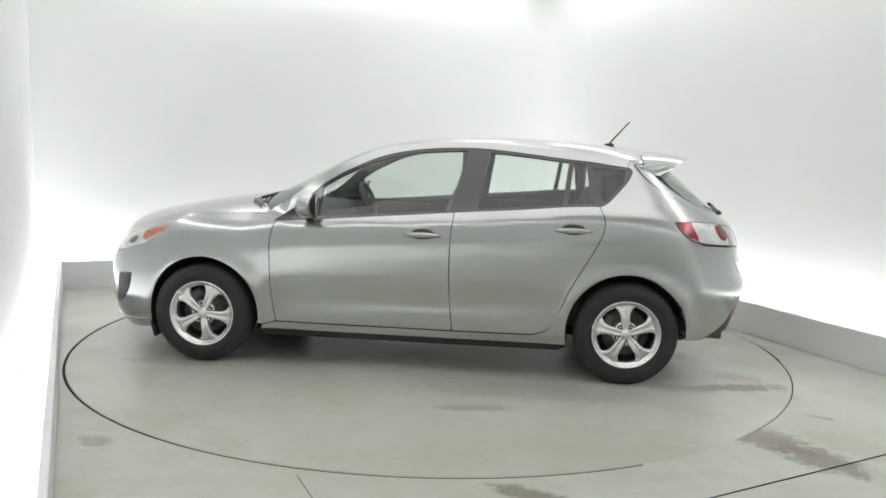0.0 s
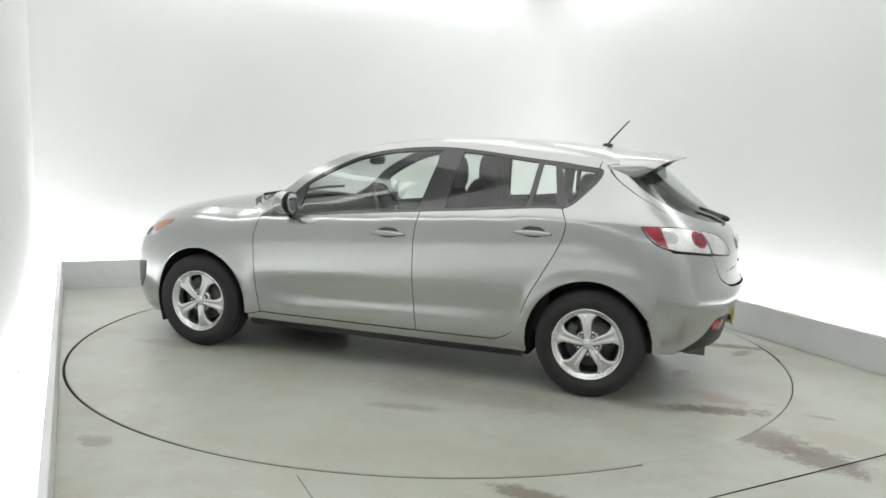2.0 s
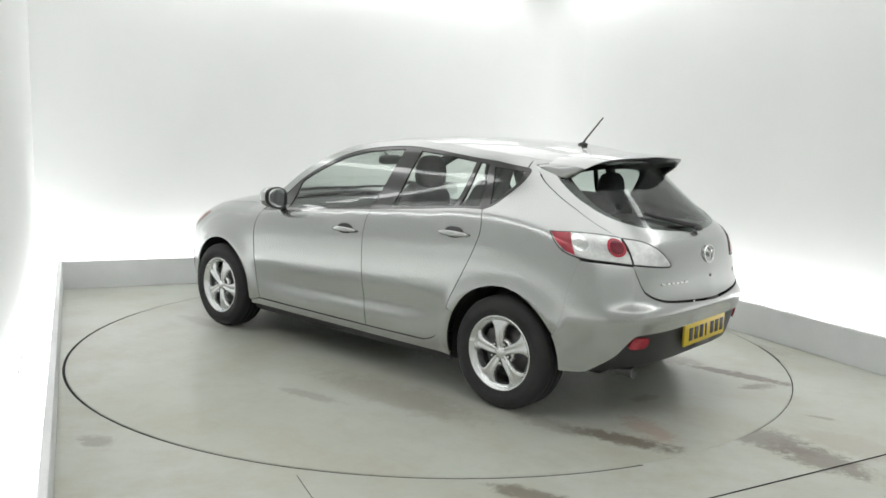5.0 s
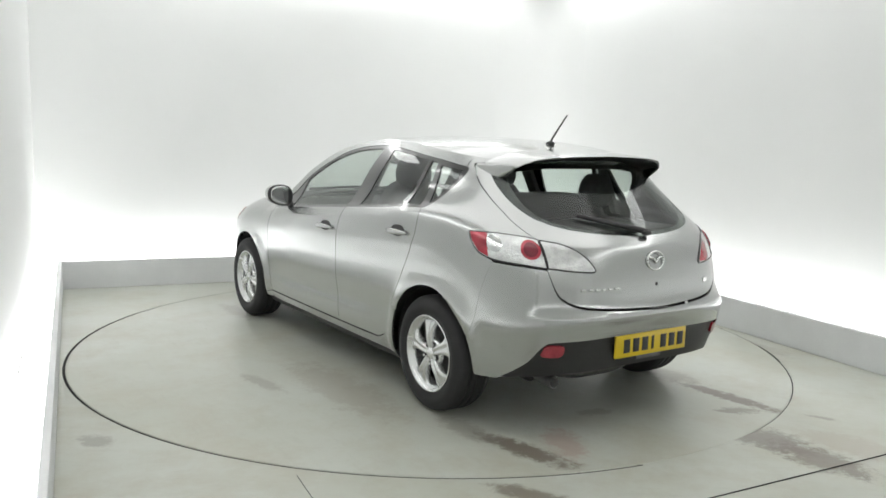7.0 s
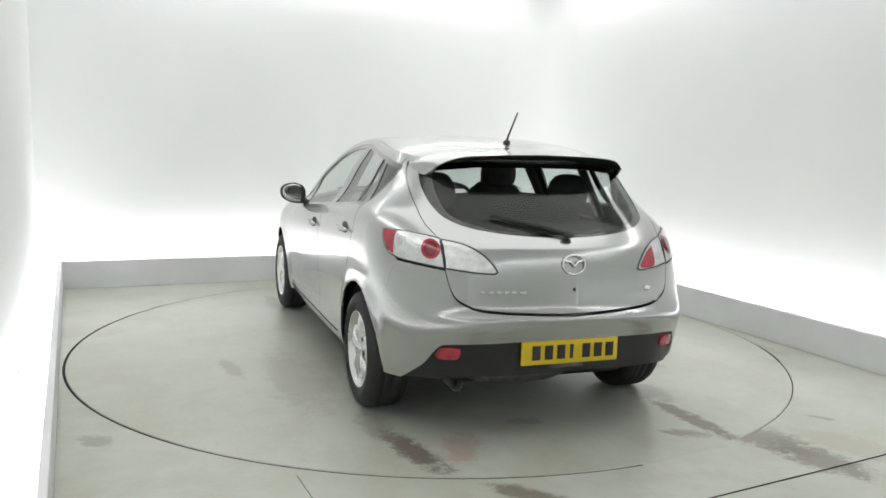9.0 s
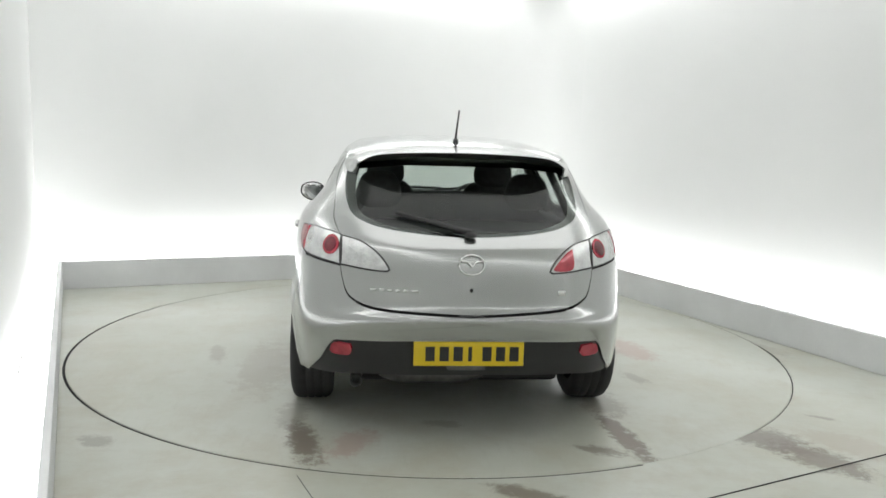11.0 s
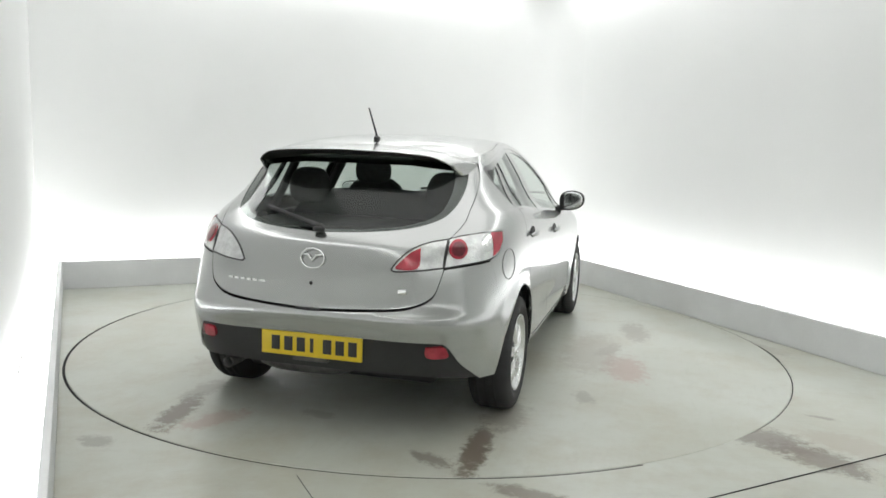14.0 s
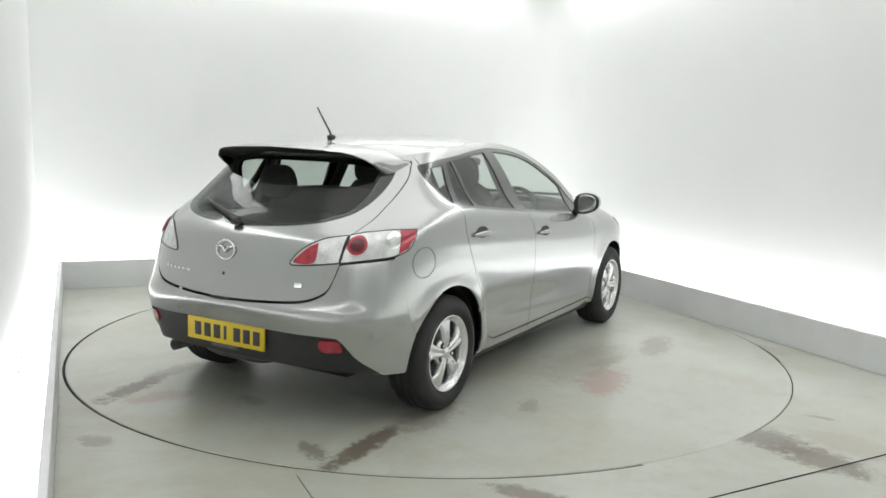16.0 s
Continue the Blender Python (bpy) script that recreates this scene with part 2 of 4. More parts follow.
# floor: one sheet with a round opening for the turntable
def build_floor():
    bm = bmesh.new()
    k = 480
    edge = offset_corners(0.40)
    def reach(t):
        """From the middle of the plate out to under the walls."""
        d = Vector((math.cos(t), math.sin(t)))
        hits = []
        for p, q in zip(edge, edge[1:] + edge[:1]):
            e = q - p
            cr = d.x * e.y - d.y * e.x
            if abs(cr) > 1e-9:
                far = (p.x * e.y - p.y * e.x) / cr
                if far > 0:
                    hits.append(far)
        return d * min(hits)
    inner = [bm.verts.new((RING_R * math.cos(2 * math.pi * i / k), RING_R * math.sin(2 * math.pi * i / k), 0)) for i in range(k)]
    lip = [bm.verts.new((v.co.x, v.co.y, -0.06)) for v in inner]
    outer = [bm.verts.new((*reach(2 * math.pi * i / k), 0)) for i in range(k)]
    for i in range(k):
        j = (i + 1) % k
        bm.faces.new((inner[i], outer[i], outer[j], inner[j]))
        bm.faces.new((lip[i], inner[i], inner[j], lip[j]))
    ob = tagged(mesh_ob("floor", bm, FLOOR, smooth=False), "worn light grey painted studio floor with brown stains", "floor", kind="structure")
    pit = mesh_ob("turntable_pit", lathe_bm([(0.0, -0.06), (RING_R + 0.05, -0.06)], 96, "Z"), DARK)
    tagged(pit, "dark pit under the turntable plate", "pit", kind="structure")
    # painted shade in the gap round the plate; floor paint has filled one stretch
    for name, a0, a1, z, low, mat in (("gap_shade", -47, 294, -0.004, 0.03, DARK), ("gap_filler", 294, 313, -0.0012, 0.03, FLOOR), ("gap_filler", 313, 352, -0.0012, 0.010, FLOOR), ("gap_filler", 2, 62, -0.0012, 0.0125, FLOOR), ("gap_filler", 62, 165, -0.0012, 0.010, FLOOR)):
        bm = bmesh.new()
        rows = []
        for i in range(161):
            t = radians(a0 + (a1 - a0) * i / 160)
            rows.append([bm.verts.new((q * math.cos(t), q * math.sin(t), z)) for q in (RING_R - low, RING_R + 0.002)])
        for u, v in zip(rows, rows[1:]):
            bm.faces.new((u[0], u[1], v[1], v[0]))
        tagged(mesh_ob(name, bm, mat, smooth=False), "narrow strip in the turntable gap: painted shade, floor paint where filled", "seal", kind="structure")
    # floor joints: thin dark slots
    for a, b, wide in (((-0.559, -2.44), (-0.30, -3.0), 0.0014), ((0.85, -2.73), (2.95, -1.63), 0.003)):
        a, b = Vector(a), Vector(b)
        d = (b - a).normalized()
        o = Vector((-d.y, d.x)) * wide
        seam = prism_bm([tuple(a - o), tuple(b - o), tuple(b + o), tuple(a + o)], 0.0005, 0.003)
        tagged(mesh_ob("floor_joint", seam, DARK if wide > 0.002 else DISC, smooth=False), "thin dark joint in the studio floor", "joint", kind="structure")


build_floor()
WEST_IN = outward(KERB_D, KERB_A, ROOM)
ja, jb = KERB_A + ROOM_DIR * 0.32 + WEST_IN * 0.197, KERB_A + ROOM_DIR * 3.13 + WEST_IN * 0.197
jo = WEST_IN * 0.0045
tagged(mesh_ob("trough_joint", prism_bm([tuple(ja - jo), tuple(jb - jo), tuple(jb + jo), tuple(ja + jo)], 0.09, 0.1045), DARK, smooth=False), "thin dark joint in the light trough", "joint", kind="structure")
NAMES = ("north", "east", "south", "west")
KERB_HIGH = 0.25
for i in range(4):
    strip("kerb_" + NAMES[i], i, 0.0, 0.035, 0, KERB_HIGH, KERB_PAINT, "low white upstand board along the studio floor", bevel=0.004, category="kerb")
    if i != 2:  # no light runs along the entrance side
        strip("light_trough_" + NAMES[i], i, 0.036, 0.30, 0.02, 0.10, STRIP_GLOW, "glowing white light trough behind the upstand", category="light")
    strip("wall_" + NAMES[i], i, 0.305, 0.45, 0, WALL_TOP + 0.13, WHITE_WALL, "smooth white studio wall washed by light", category="wall")
ceil_pts = [tuple(p) for p in offset_corners(0.45)]
ceil = prism_bm(ceil_pts[::-1], WALL_TOP + 0.04, WALL_TOP + 0.12)
tagged(mesh_ob("ceiling", ceil, CEIL, smooth=False), "plain white studio ceiling", "ceiling", kind="structure")


def corner_cove():
    """Curved plaster where the two far walls meet."""
    p = offset_corners(0.309)[1]
    a, b = p + (offset_corners(0.309)[0] - p).normalized() * 0.8, p + ROOM_DIR * 0.8
    bm = bmesh.new()
    rows = []
    for t in np.linspace(0, 1, 25):
        q = a * (1 - t) ** 2 + p * 2 * t * (1 - t) + b * t * t
        rows.append([bm.verts.new((q.x, q.y, z)) for z in (0.0, 0.1, 0.6, 1.2, 1.8, 2.4, WALL_TOP + 0.03)])
    for u, v in zip(rows, rows[1:]):
        for k in range(6):
            bm.faces.new((u[k], v[k], v[k + 1], u[k + 1]))
    bmesh.ops.recalc_face_normals(bm, faces=bm.faces[:])
    tagged(mesh_ob("wall_cove", bm, WHITE_WALL), "curved white plaster corner between the studio walls", "wall", kind="structure")


corner_cove()


def ceiling_light(pts, z, material, label):
    """A luminous panel over a plan outline, in a thin white frame."""
    mid = sum((Vector(p) for p in pts), Vector((0, 0))) / len(pts)
    pts = [tuple(p) for p in pts]
    if sum(p[0] * q[1] - q[0] * p[1] for p, q in zip(pts, pts[1:] + pts[:1])) < 0:
        pts = pts[::-1]
    ob = tagged(new("ceiling_light"), label, "light", "ceiling light panels")
    part("diffuser", prism_bm(pts, z, z + 0.012), material, ob, smooth=False)
    big = [tuple(Vector(p) + (Vector(p) - mid).normalized() * -0.01) for p in pts]
    part("frame", prism_bm(big, z + 0.013, WALL_TOP + 0.037), KERB_PAINT, ob, smooth=False)


for i in range(4):
    out, inn = offset_corners(0.29), offset_corners(0.03)
    j = (i + 1) % 4
    d = (out[j] - out[i]).normalized()
    ceiling_light([out[i] + d * 0.5, out[j] - d * 0.5, inn[j] - d * 0.3, inn[i] + d * 0.3], WALL_TOP, COVE_GLOW_MAT, "long glowing white light strip above the studio wall")
PANEL = offset_corners(-0.75)
PANEL[2], PANEL[3] = PANEL[1] + ROOM_DIR * 5.0, PANEL[0] + ROOM_DIR * 5.0  # over the turntable only
ceiling_light(PANEL, WALL_TOP + 0.015, PANEL_GLOW, "large glowing white ceiling light panel")

# ---- turntable: the plate turns with the car ----
TURN_STAINS = [
    (-1.98, 0.78, 0.36, 0.09, 12, BROWN, 0.9), (-2.0, 0.55, 0.24, 0.12, -30, RUST, 0.5), (-1.62, 0.86, 0.30, 0.10, 0, GREYB, 0.5),
    (-1.95, -0.80, 0.44, 0.085, 4, BROWN, 0.95), (-1.40, -0.84, 0.36, 0.14, 5, GREYB, 0.6), (-2.12, -0.62, 0.14, 0.07, 60, BROWN, 0.7),
    (-0.23, -1.39, 0.42, 0.17, 10, RUST, 0.6), (0.85, -1.40, 0.40, 0.13, 10, GREYB, 0.6), (0.2, -1.25, 0.25, 0.08, -20, GREYB, 0.45),
    # the last, broad one: brown dirt with the car's soft shadow painted in
    (-0.4, 1.45, 0.26, 0.07, 10, GREYB, 0.5), (-0.95, -1.20, 0.16, 0.07, 20, GREYB, 0.55), (-1.75, 0.1, 0.14, 0.06, 80, GREYB, 0.5), (1.5, 0.9, 0.4, 0.1, 0, GREYB, 0.4), (-0.7, 1.10, 0.75, 0.22, 0, (0.30, 0.275, 0.23), 0.5), (0.1, -1.15, 0.7, 0.25, 0, (0.30, 0.275, 0.23), 0.5)]
TURN_FLOOR = floor_mat("worn_turntable_paint", FLOOR_BASE, TURN_STAINS, 11.0)


def build_turntable():
    bm = lathe_bm([(0.0, 0.0), (0.6, 0.0), (1.3, 0.0), (RING_R - 0.019, 0.0), (RING_R - 0.016, -0.0035), (RING_R - 0.016, -0.05)], 160, "Z")
    bmesh.ops.remove_doubles(bm, verts=bm.verts[:], dist=1e-5)
    ob = mesh_ob("turntable", bm, TURN_FLOOR, smooth=False)
    edge = lathe_bm([(RING_R - 0.034, 0.0008), (RING_R - 0.022, 0.0008), (RING_R - 0.0205, 0.0002)], 160, "Z")
    part("edge_ring", edge, TURN_FLOOR, ob, "worn raised rim of the plate", smooth=False)
    return tagged(ob, "round grey painted turntable plate with brown tyre stains", "turntable")


turntable = build_turntable()


# ---- the car's skin: x forwards, y to its left, z up, from the middle of the wheelbase ----
def curve(xs, ys):
    """A smooth curve through points."""
    xs, ys = np.array(xs, float), np.array(ys, float)
    d = np.diff(ys) / np.diff(xs)
    s = np.concatenate([[d[0]], np.where(d[:-1] * d[1:] > 0, 2 * d[:-1] * d[1:] / (d[:-1] + d[1:] + 1e-12), 0), [d[-1]]])

    def f(x):
        x = np.asarray(x, float)
        i = np.clip(np.searchsorted(xs, x) - 1, 0, len(xs) - 2)
        h = xs[i + 1] - xs[i]
        t = np.clip((x - xs[i]) / h, 0, 1)
        over = np.where(x < xs[0], (x - xs[0]) * s[0], np.where(x > xs[-1], (x - xs[-1]) * s[-1], 0))
        return (ys[i] * (1 + 2 * t) * (1 - t) ** 2 + ys[i + 1] * t * t * (3 - 2 * t) + h * s[i] * t * (1 - t) ** 2 + h * s[i + 1] * t * t * (t - 1)) + over
    return f


BELT = curve([-2.2, -1.5, -1.125, -0.584, -0.244, 0.10, 0.556, 0.85, 1.2, 2.3], [1.05, 1.075, 1.075, 1.034, 1.007, 0.977, 0.938, 0.915, 0.90, 0.88])
WIDTH = curve([0.15, 0.20, 0.26, 0.33, 0.45, 0.60, 0.74, 0.84, 0.92, 0.965, 0.99, 1.02, 1.10, 1.20, 1.30, 1.37, 1.42],
              [0.78, 0.812, 0.840, 0.853, 0.861, 0.8715, 0.8725, 0.866, 0.852, 0.829, 0.805, 0.773, 0.718, 0.668, 0.610, 0.560, 0.515])
REAR = curve([0.18, 0.24, 0.30, 0.38, 0.46, 0.52, 0.575, 0.60, 0.622, 0.645, 0.68, 0.78, 0.86, 0.93, 0.97, 1.0, 1.06, 1.15, 1.25, 1.35, 1.42],
             [-1.95, -2.005, -2.040, -2.062, -2.082, -2.099, -2.117, -2.119, -2.106, -2.086, -2.070, -2.057, -2.042, -2.02, -1.992, -1.96, -1.895, -1.79, -1.675, -1.555, -1.47])
REAR_SOFT = curve([0.18, 0.24, 0.30, 0.38, 0.46, 0.56, 0.66, 0.78, 0.86, 0.93, 0.97, 1.0, 1.06, 1.15, 1.25, 1.35, 1.42],
                  [-1.95, -2.005, -2.040, -2.062, -2.082, -2.102, -2.085, -2.055, -2.042, -2.02, -1.992, -1.96, -1.895, -1.79, -1.675, -1.555, -1.47])
FRONT = curve([0.12, 0.18, 0.26, 0.38, 0.52, 0.62, 0.70, 0.78, 0.86, 0.95], [2.03, 2.09, 2.135, 2.155, 2.16, 2.145, 2.11, 2.04, 1.92, 1.7])
SQUARE = curve([0.2, 0.45, 0.7, 0.9, 1.1, 1.4], [3.6, 4.0, 3.7, 3.3, 2.8, 2.8])
X_REAR, X_FRONT, K, NOSE = -1.1, 1.25, 0.9, 2.9
C_REAR = X_REAR - K * math.pi / 2


def width_at(x, z):
    """Half width of the body side at x, z, with its shoulder, flares and lower crease."""
    x, z = np.asarray(x, float), np.asarray(z, float)
    zw = z - (BELT(x) - 0.99) * np.clip((z - 0.62) / 0.35, 0, 1)
    w = WIDTH(zw)
    w = w - 0.012 * np.clip((x - 0.5) / 0.9, 0, 1.2) ** 2
    for cx in (1.315, -1.315):
        r = np.hypot(x - cx, z - 0.318)
        w = w + 0.016 * np.exp(-((r - 0.375) / 0.05) ** 2) * np.clip((0.74 - z) / 0.1, 0, 1) * np.clip((z - 0.1) / 0.15, 0, 1)
    # the doors are drawn in a little above the sill and kick out again towards it, less so at the front wheel
    rise = 0.42 + 0.05 * np.clip((-x + 0.5) / 1.3, 0, 1)
    dip = np.clip((rise - z) / 0.07, 0, 1)
    w = w + (0.005 * dip * dip * (3 - 2 * dip) - 0.006 * np.exp(-((z - rise) / 0.09) ** 2)) * np.clip((0.95 - np.abs(x + 0.03)) / 0.4, 0, 1)
    # soft crease below the handles
    w = w + 0.004 * np.exp(-((z - 0.835 + 0.06 * (x + 0.3)) / 0.035) ** 2) * np.clip((1.3 - np.abs(x + 0.2)) / 0.3, 0, 1)
    return w


FENDER_TOP = curve([0.6, 0.85, 1.1, 1.4, 1.65, 1.85, 2.0, 2.2], [0.95, 0.945, 0.945, 0.93, 0.89, 0.82, 0.74, 0.63])


def skin(c, z):
    """A point of the body's skin: c runs along the side (c = x there) and round the corners; past the tail's middle it goes over to the right side."""
    c, z = np.asarray(c, float), np.asarray(z, float)
    side = np.where(c < C_REAR, -1.0, 1.0)
    c = np.where(c < C_REAR, 2 * C_REAR - c, c)
    n = SQUARE(z)
    # rear corner
    ar = np.clip(math.pi / 2 - (X_REAR - c) / K, 0, math.pi / 2)
    rr = (np.cos(ar) ** n + np.sin(ar) ** n) ** (-1 / n)
    mid = np.clip((np.cos(ar) - 0.55) / 0.35, 0, 1)
    mid = mid * mid * (3 - 2 * mid)
    tail_x = REAR(z) * mid + REAR_SOFT(z) * (1 - mid)
    xr = X_REAR - (X_REAR - tail_x) * rr * np.cos(ar)
    xr = xr - 0.040 * np.clip(1 - np.sqrt((0.85 * rr * np.sin(ar)) ** 2 + 0.0009) / 0.58, 0, 1) * np.clip((z - 0.54) / 0.09, 0, 1) * np.clip((1.05 - z) / 0.1, 0, 1)
    af = np.clip(math.pi / 2 - (c - X_FRONT) / K, 0, math.pi / 2)
    rf = (np.cos(af) ** NOSE + np.sin(af) ** NOSE) ** (-1 / NOSE)
    xf = X_FRONT + (FRONT(z) - X_FRONT) * rf * np.cos(af)
    x = np.where(c < X_REAR, xr, np.where(c > X_FRONT, xf, c))
    w = width_at(x, z)
    y = np.where(c < X_REAR, w * rr * np.sin(ar), np.where(c > X_FRONT, w * rf * np.sin(af), w))
    # front wings roll in towards the bonnet
    top = FENDER_TOP(x)
    roll = np.clip((z - (top - 0.18)) / 0.18, 0, 1.4) ** 2.2 * np.clip((x - 0.8) / 0.25, 0, 1)
    y = y * (1 - 0.10 * roll)
    return np.stack([x, y * side, z], -1)


def at_x(x, z):
    """Chart place of the side point x, z."""
    if x >= X_FRONT:
        u = min(1, (x - X_FRONT) / (float(FRONT(z)) - X_FRONT))
        return (X_FRONT + K * (math.pi / 2 - math.atan2((1 - u ** NOSE) ** (1 / NOSE), u)), z)
    if x >= X_REAR:
        return (x, z)
    n = float(SQUARE(z))
    u = min(1, (X_REAR - x) / (X_REAR - float(REAR(z))))
    return (X_REAR - K * (math.pi / 2 - math.atan2((1 - u ** n) ** (1 / n), u)), z)


def at_y(y, z):
    """Chart place of the rear point y (from the middle), z."""
    n = float(SQUARE(z))
    v = min(1, y / float(WIDTH(z - 0.06 * min(1, max(0, (z - 0.62) / 0.35)))))
    return (X_REAR - K * (math.pi / 2 - math.atan2(v, (1 - v ** n) ** (1 / n))), z)


def smooth_line(points, step=0.03):
    """A Catmull-Rom line through chart points."""
    p = [np.array(q, float) for q in points]
    p = [2 * p[0] - p[1]] + p + [2 * p[-1] - p[-2]]
    out = []
    for a, b, c, d in zip(p, p[1:], p[2:], p[3:]):
        k = max(1, int(np.ceil(np.linalg.norm(c - b) / step)))
        for i in range(k):
            t = i / k
            out.append(tuple(0.5 * (2 * b + (c - a) * t + (2 * a - 5 * b + 4 * c - d) * t * t + (3 * b - a - 3 * c + d) * t ** 3)))
    out.append(tuple(p[-2]))
    return out


def line(points, step=0.03):
    out = []
    for a, b in zip(points, points[1:]):
        a, b = np.array(a), np.array(b)
        k = max(1, int(np.ceil(np.linalg.norm(b - a) / step)))
        out += [tuple(a + (b - a) * i / k) for i in range(k)]
    return out + [tuple(points[-1])]


def ring(*lines):
    """Joins lines into one closed outline."""
    out = []
    for l in lines:
        for p in l:
            if not out or math.dist(out[-1], p) > 0.002:
                out.append(tuple(p))
    if math.dist(out[0], out[-1]) < 0.002:
        out.pop()
    return out


def inside(poly, pts):
    poly, pts = np.array(poly), np.array(pts)
    res = np.zeros(len(pts), bool)
    for (x0, y0), (x1, y1) in zip(poly, np.roll(poly, -1, 0)):
        cross = (y0 > pts[:, 1]) != (y1 > pts[:, 1])
        with np.errstate(divide="ignore", invalid="ignore"):
            res ^= cross & (pts[:, 0] < (x1 - x0) * (pts[:, 1] - y0) / (y1 - y0) + x0)
    return res


def both_sides(outline):
    """Mirrors a rear outline that ends on the middle line over to the other side."""
    return ring(outline, [(2 * C_REAR - c, z) for c, z in outline[::-1]])


def sheet(name, outer, material, parent, label="", holes=(), lift=0.0, thick=0.014, step=0.035, func=skin, mirror=False):
    """A panel: an outline in the chart, filled, laid on the skin and turned in at its edges."""
    from mathutils.geometry import delaunay_2d_cdt
    loops = [list(outer)] + [list(h) for h in holes]
    verts, edges = [], []
    for lp in loops:
        b = len(verts)
        verts += lp
        edges += [(b + i, b + (i + 1) % len(lp)) for i in range(len(lp))]
    rim = np.array(verts)
    lo, hi = rim.min(0), rim.max(0)
    gx, gz = np.meshgrid(np.arange(lo[0] + step / 2, hi[0], step), np.arange(lo[1] + step / 2, hi[1], step))
    pts = np.stack([gx.ravel(), gz.ravel()], -1)
    keep = inside(loops[0], pts)
    for h in loops[1:]:
        keep &= ~inside(h, pts)
    pts = pts[keep]
    if len(pts):
        far = np.array([np.min(np.hypot(*(rim - p).T)) for p in pts]) > step * 0.45
        pts = pts[far]
    v2, _, tris, _, _, _ = delaunay_2d_cdt([Vector(p) for p in verts] + [Vector(p) for p in pts], edges, [], 0, 1e-6)
    v2 = np.array([tuple(p) for p in v2])
    mid = np.array([v2[list(t)].mean(0) for t in tris])
    ok = inside(loops[0], mid)
    for h in loops[1:]:
        ok &= ~inside(h, mid)
    tris = [list(t) for t, k in zip(tris, ok) if k]
    for t in tris:  # one winding for all
        (x0, y0), (x1, y1), (x2, y2) = v2[t]
        if (x1 - x0) * (y2 - y0) - (x2 - x0) * (y1 - y0) < 0:
            t.reverse()
    e = 0.004
    p = func(v2[:, 0], v2[:, 1])
    du = func(v2[:, 0] + e, v2[:, 1]) - func(v2[:, 0] - e, v2[:, 1])
    dv = func(v2[:, 0], v2[:, 1] + e) - func(v2[:, 0], v2[:, 1] - e)
    nrm = np.cross(dv, du)
    nrm /= np.linalg.norm(nrm, axis=1)[:, None] + 1e-12
    if func is not skin and nrm[:, 2].mean() < 0:
        nrm = -nrm
    p = p + nrm * lift
    count = {}
    for t in tris:
        for a, b in zip(t, t[1:] + t[:1]):
            count[(a, b)] = count.get((a, b), 0) + 1
    rims = [(a, b) for (a, b) in count if (b, a) not in count]
    back = {}
    allp, alln = [tuple(q) for q in p], [tuple(q) for q in nrm]
    faces = []
    tri_n = np.array([np.cross(p[t[1]] - p[t[0]], p[t[2]] - p[t[0]]).dot(nrm[t[0]]) for t in tris])
    flip = np.median(tri_n) < 0
    for t in tris:
        faces.append(tuple(t[::-1]) if flip else tuple(t))
    if thick:
        for a, b in rims:
            for q in (a, b):
                if q not in back:
                    back[q] = (len(allp), len(allp) + 1)
                    allp += [tuple(p[q]), tuple(p[q] - nrm[q] * thick)]
                    alln += [None, None]
            f = (back[a][0], back[a][1], back[b][1], back[b][0])
            faces.append(f if not flip else f[::-1])
    obs = []
    for sgn in ((1, -1) if mirror else (1,)):
        me = bpy.data.meshes.new(name)
        me.from_pydata([(q[0], q[1] * sgn, q[2]) for q in allp], [], faces if sgn > 0 else [f[::-1] for f in faces])
        me.materials.append(material)
        me.shade_smooth()
        me.update()
        fallback = [tuple(v.vector) for v in me.vertex_normals]
        me.normals_split_custom_set_from_vertices([fallback[i] if q is None else (q[0], q[1] * sgn, q[2]) for i, q in enumerate(alln)])
        ob = new(name, me)
        ob.parent = parent
        if label:
            ob["label"] = label
        obs.append(ob)
    return obs


def cap_func(edge_x, edge_y, edge_z, mid_x, mid_z, power=2.4):
    """A crowned cap between two edges, stations s along, v from 0 (middle) to 1 (left edge), negative to the right."""
    def f(s, v):
        a = np.abs(v)
        x = edge_x(s) + (mid_x(s) - edge_x(s)) * (1 - a ** 2)
        z = edge_z(s) + (mid_z(s) - edge_z(s)) * (1 - a ** power)
        return np.stack([x, edge_y(s) * v, z], -1)
    return f


def arch(cx, cz, r, a0, a1, steps=30):
    return [at_x(cx + r * math.cos(radians(a0 + (a1 - a0) * i / steps)), cz + r * math.sin(radians(a0 + (a1 - a0) * i / steps))) for i in range(steps + 1)]


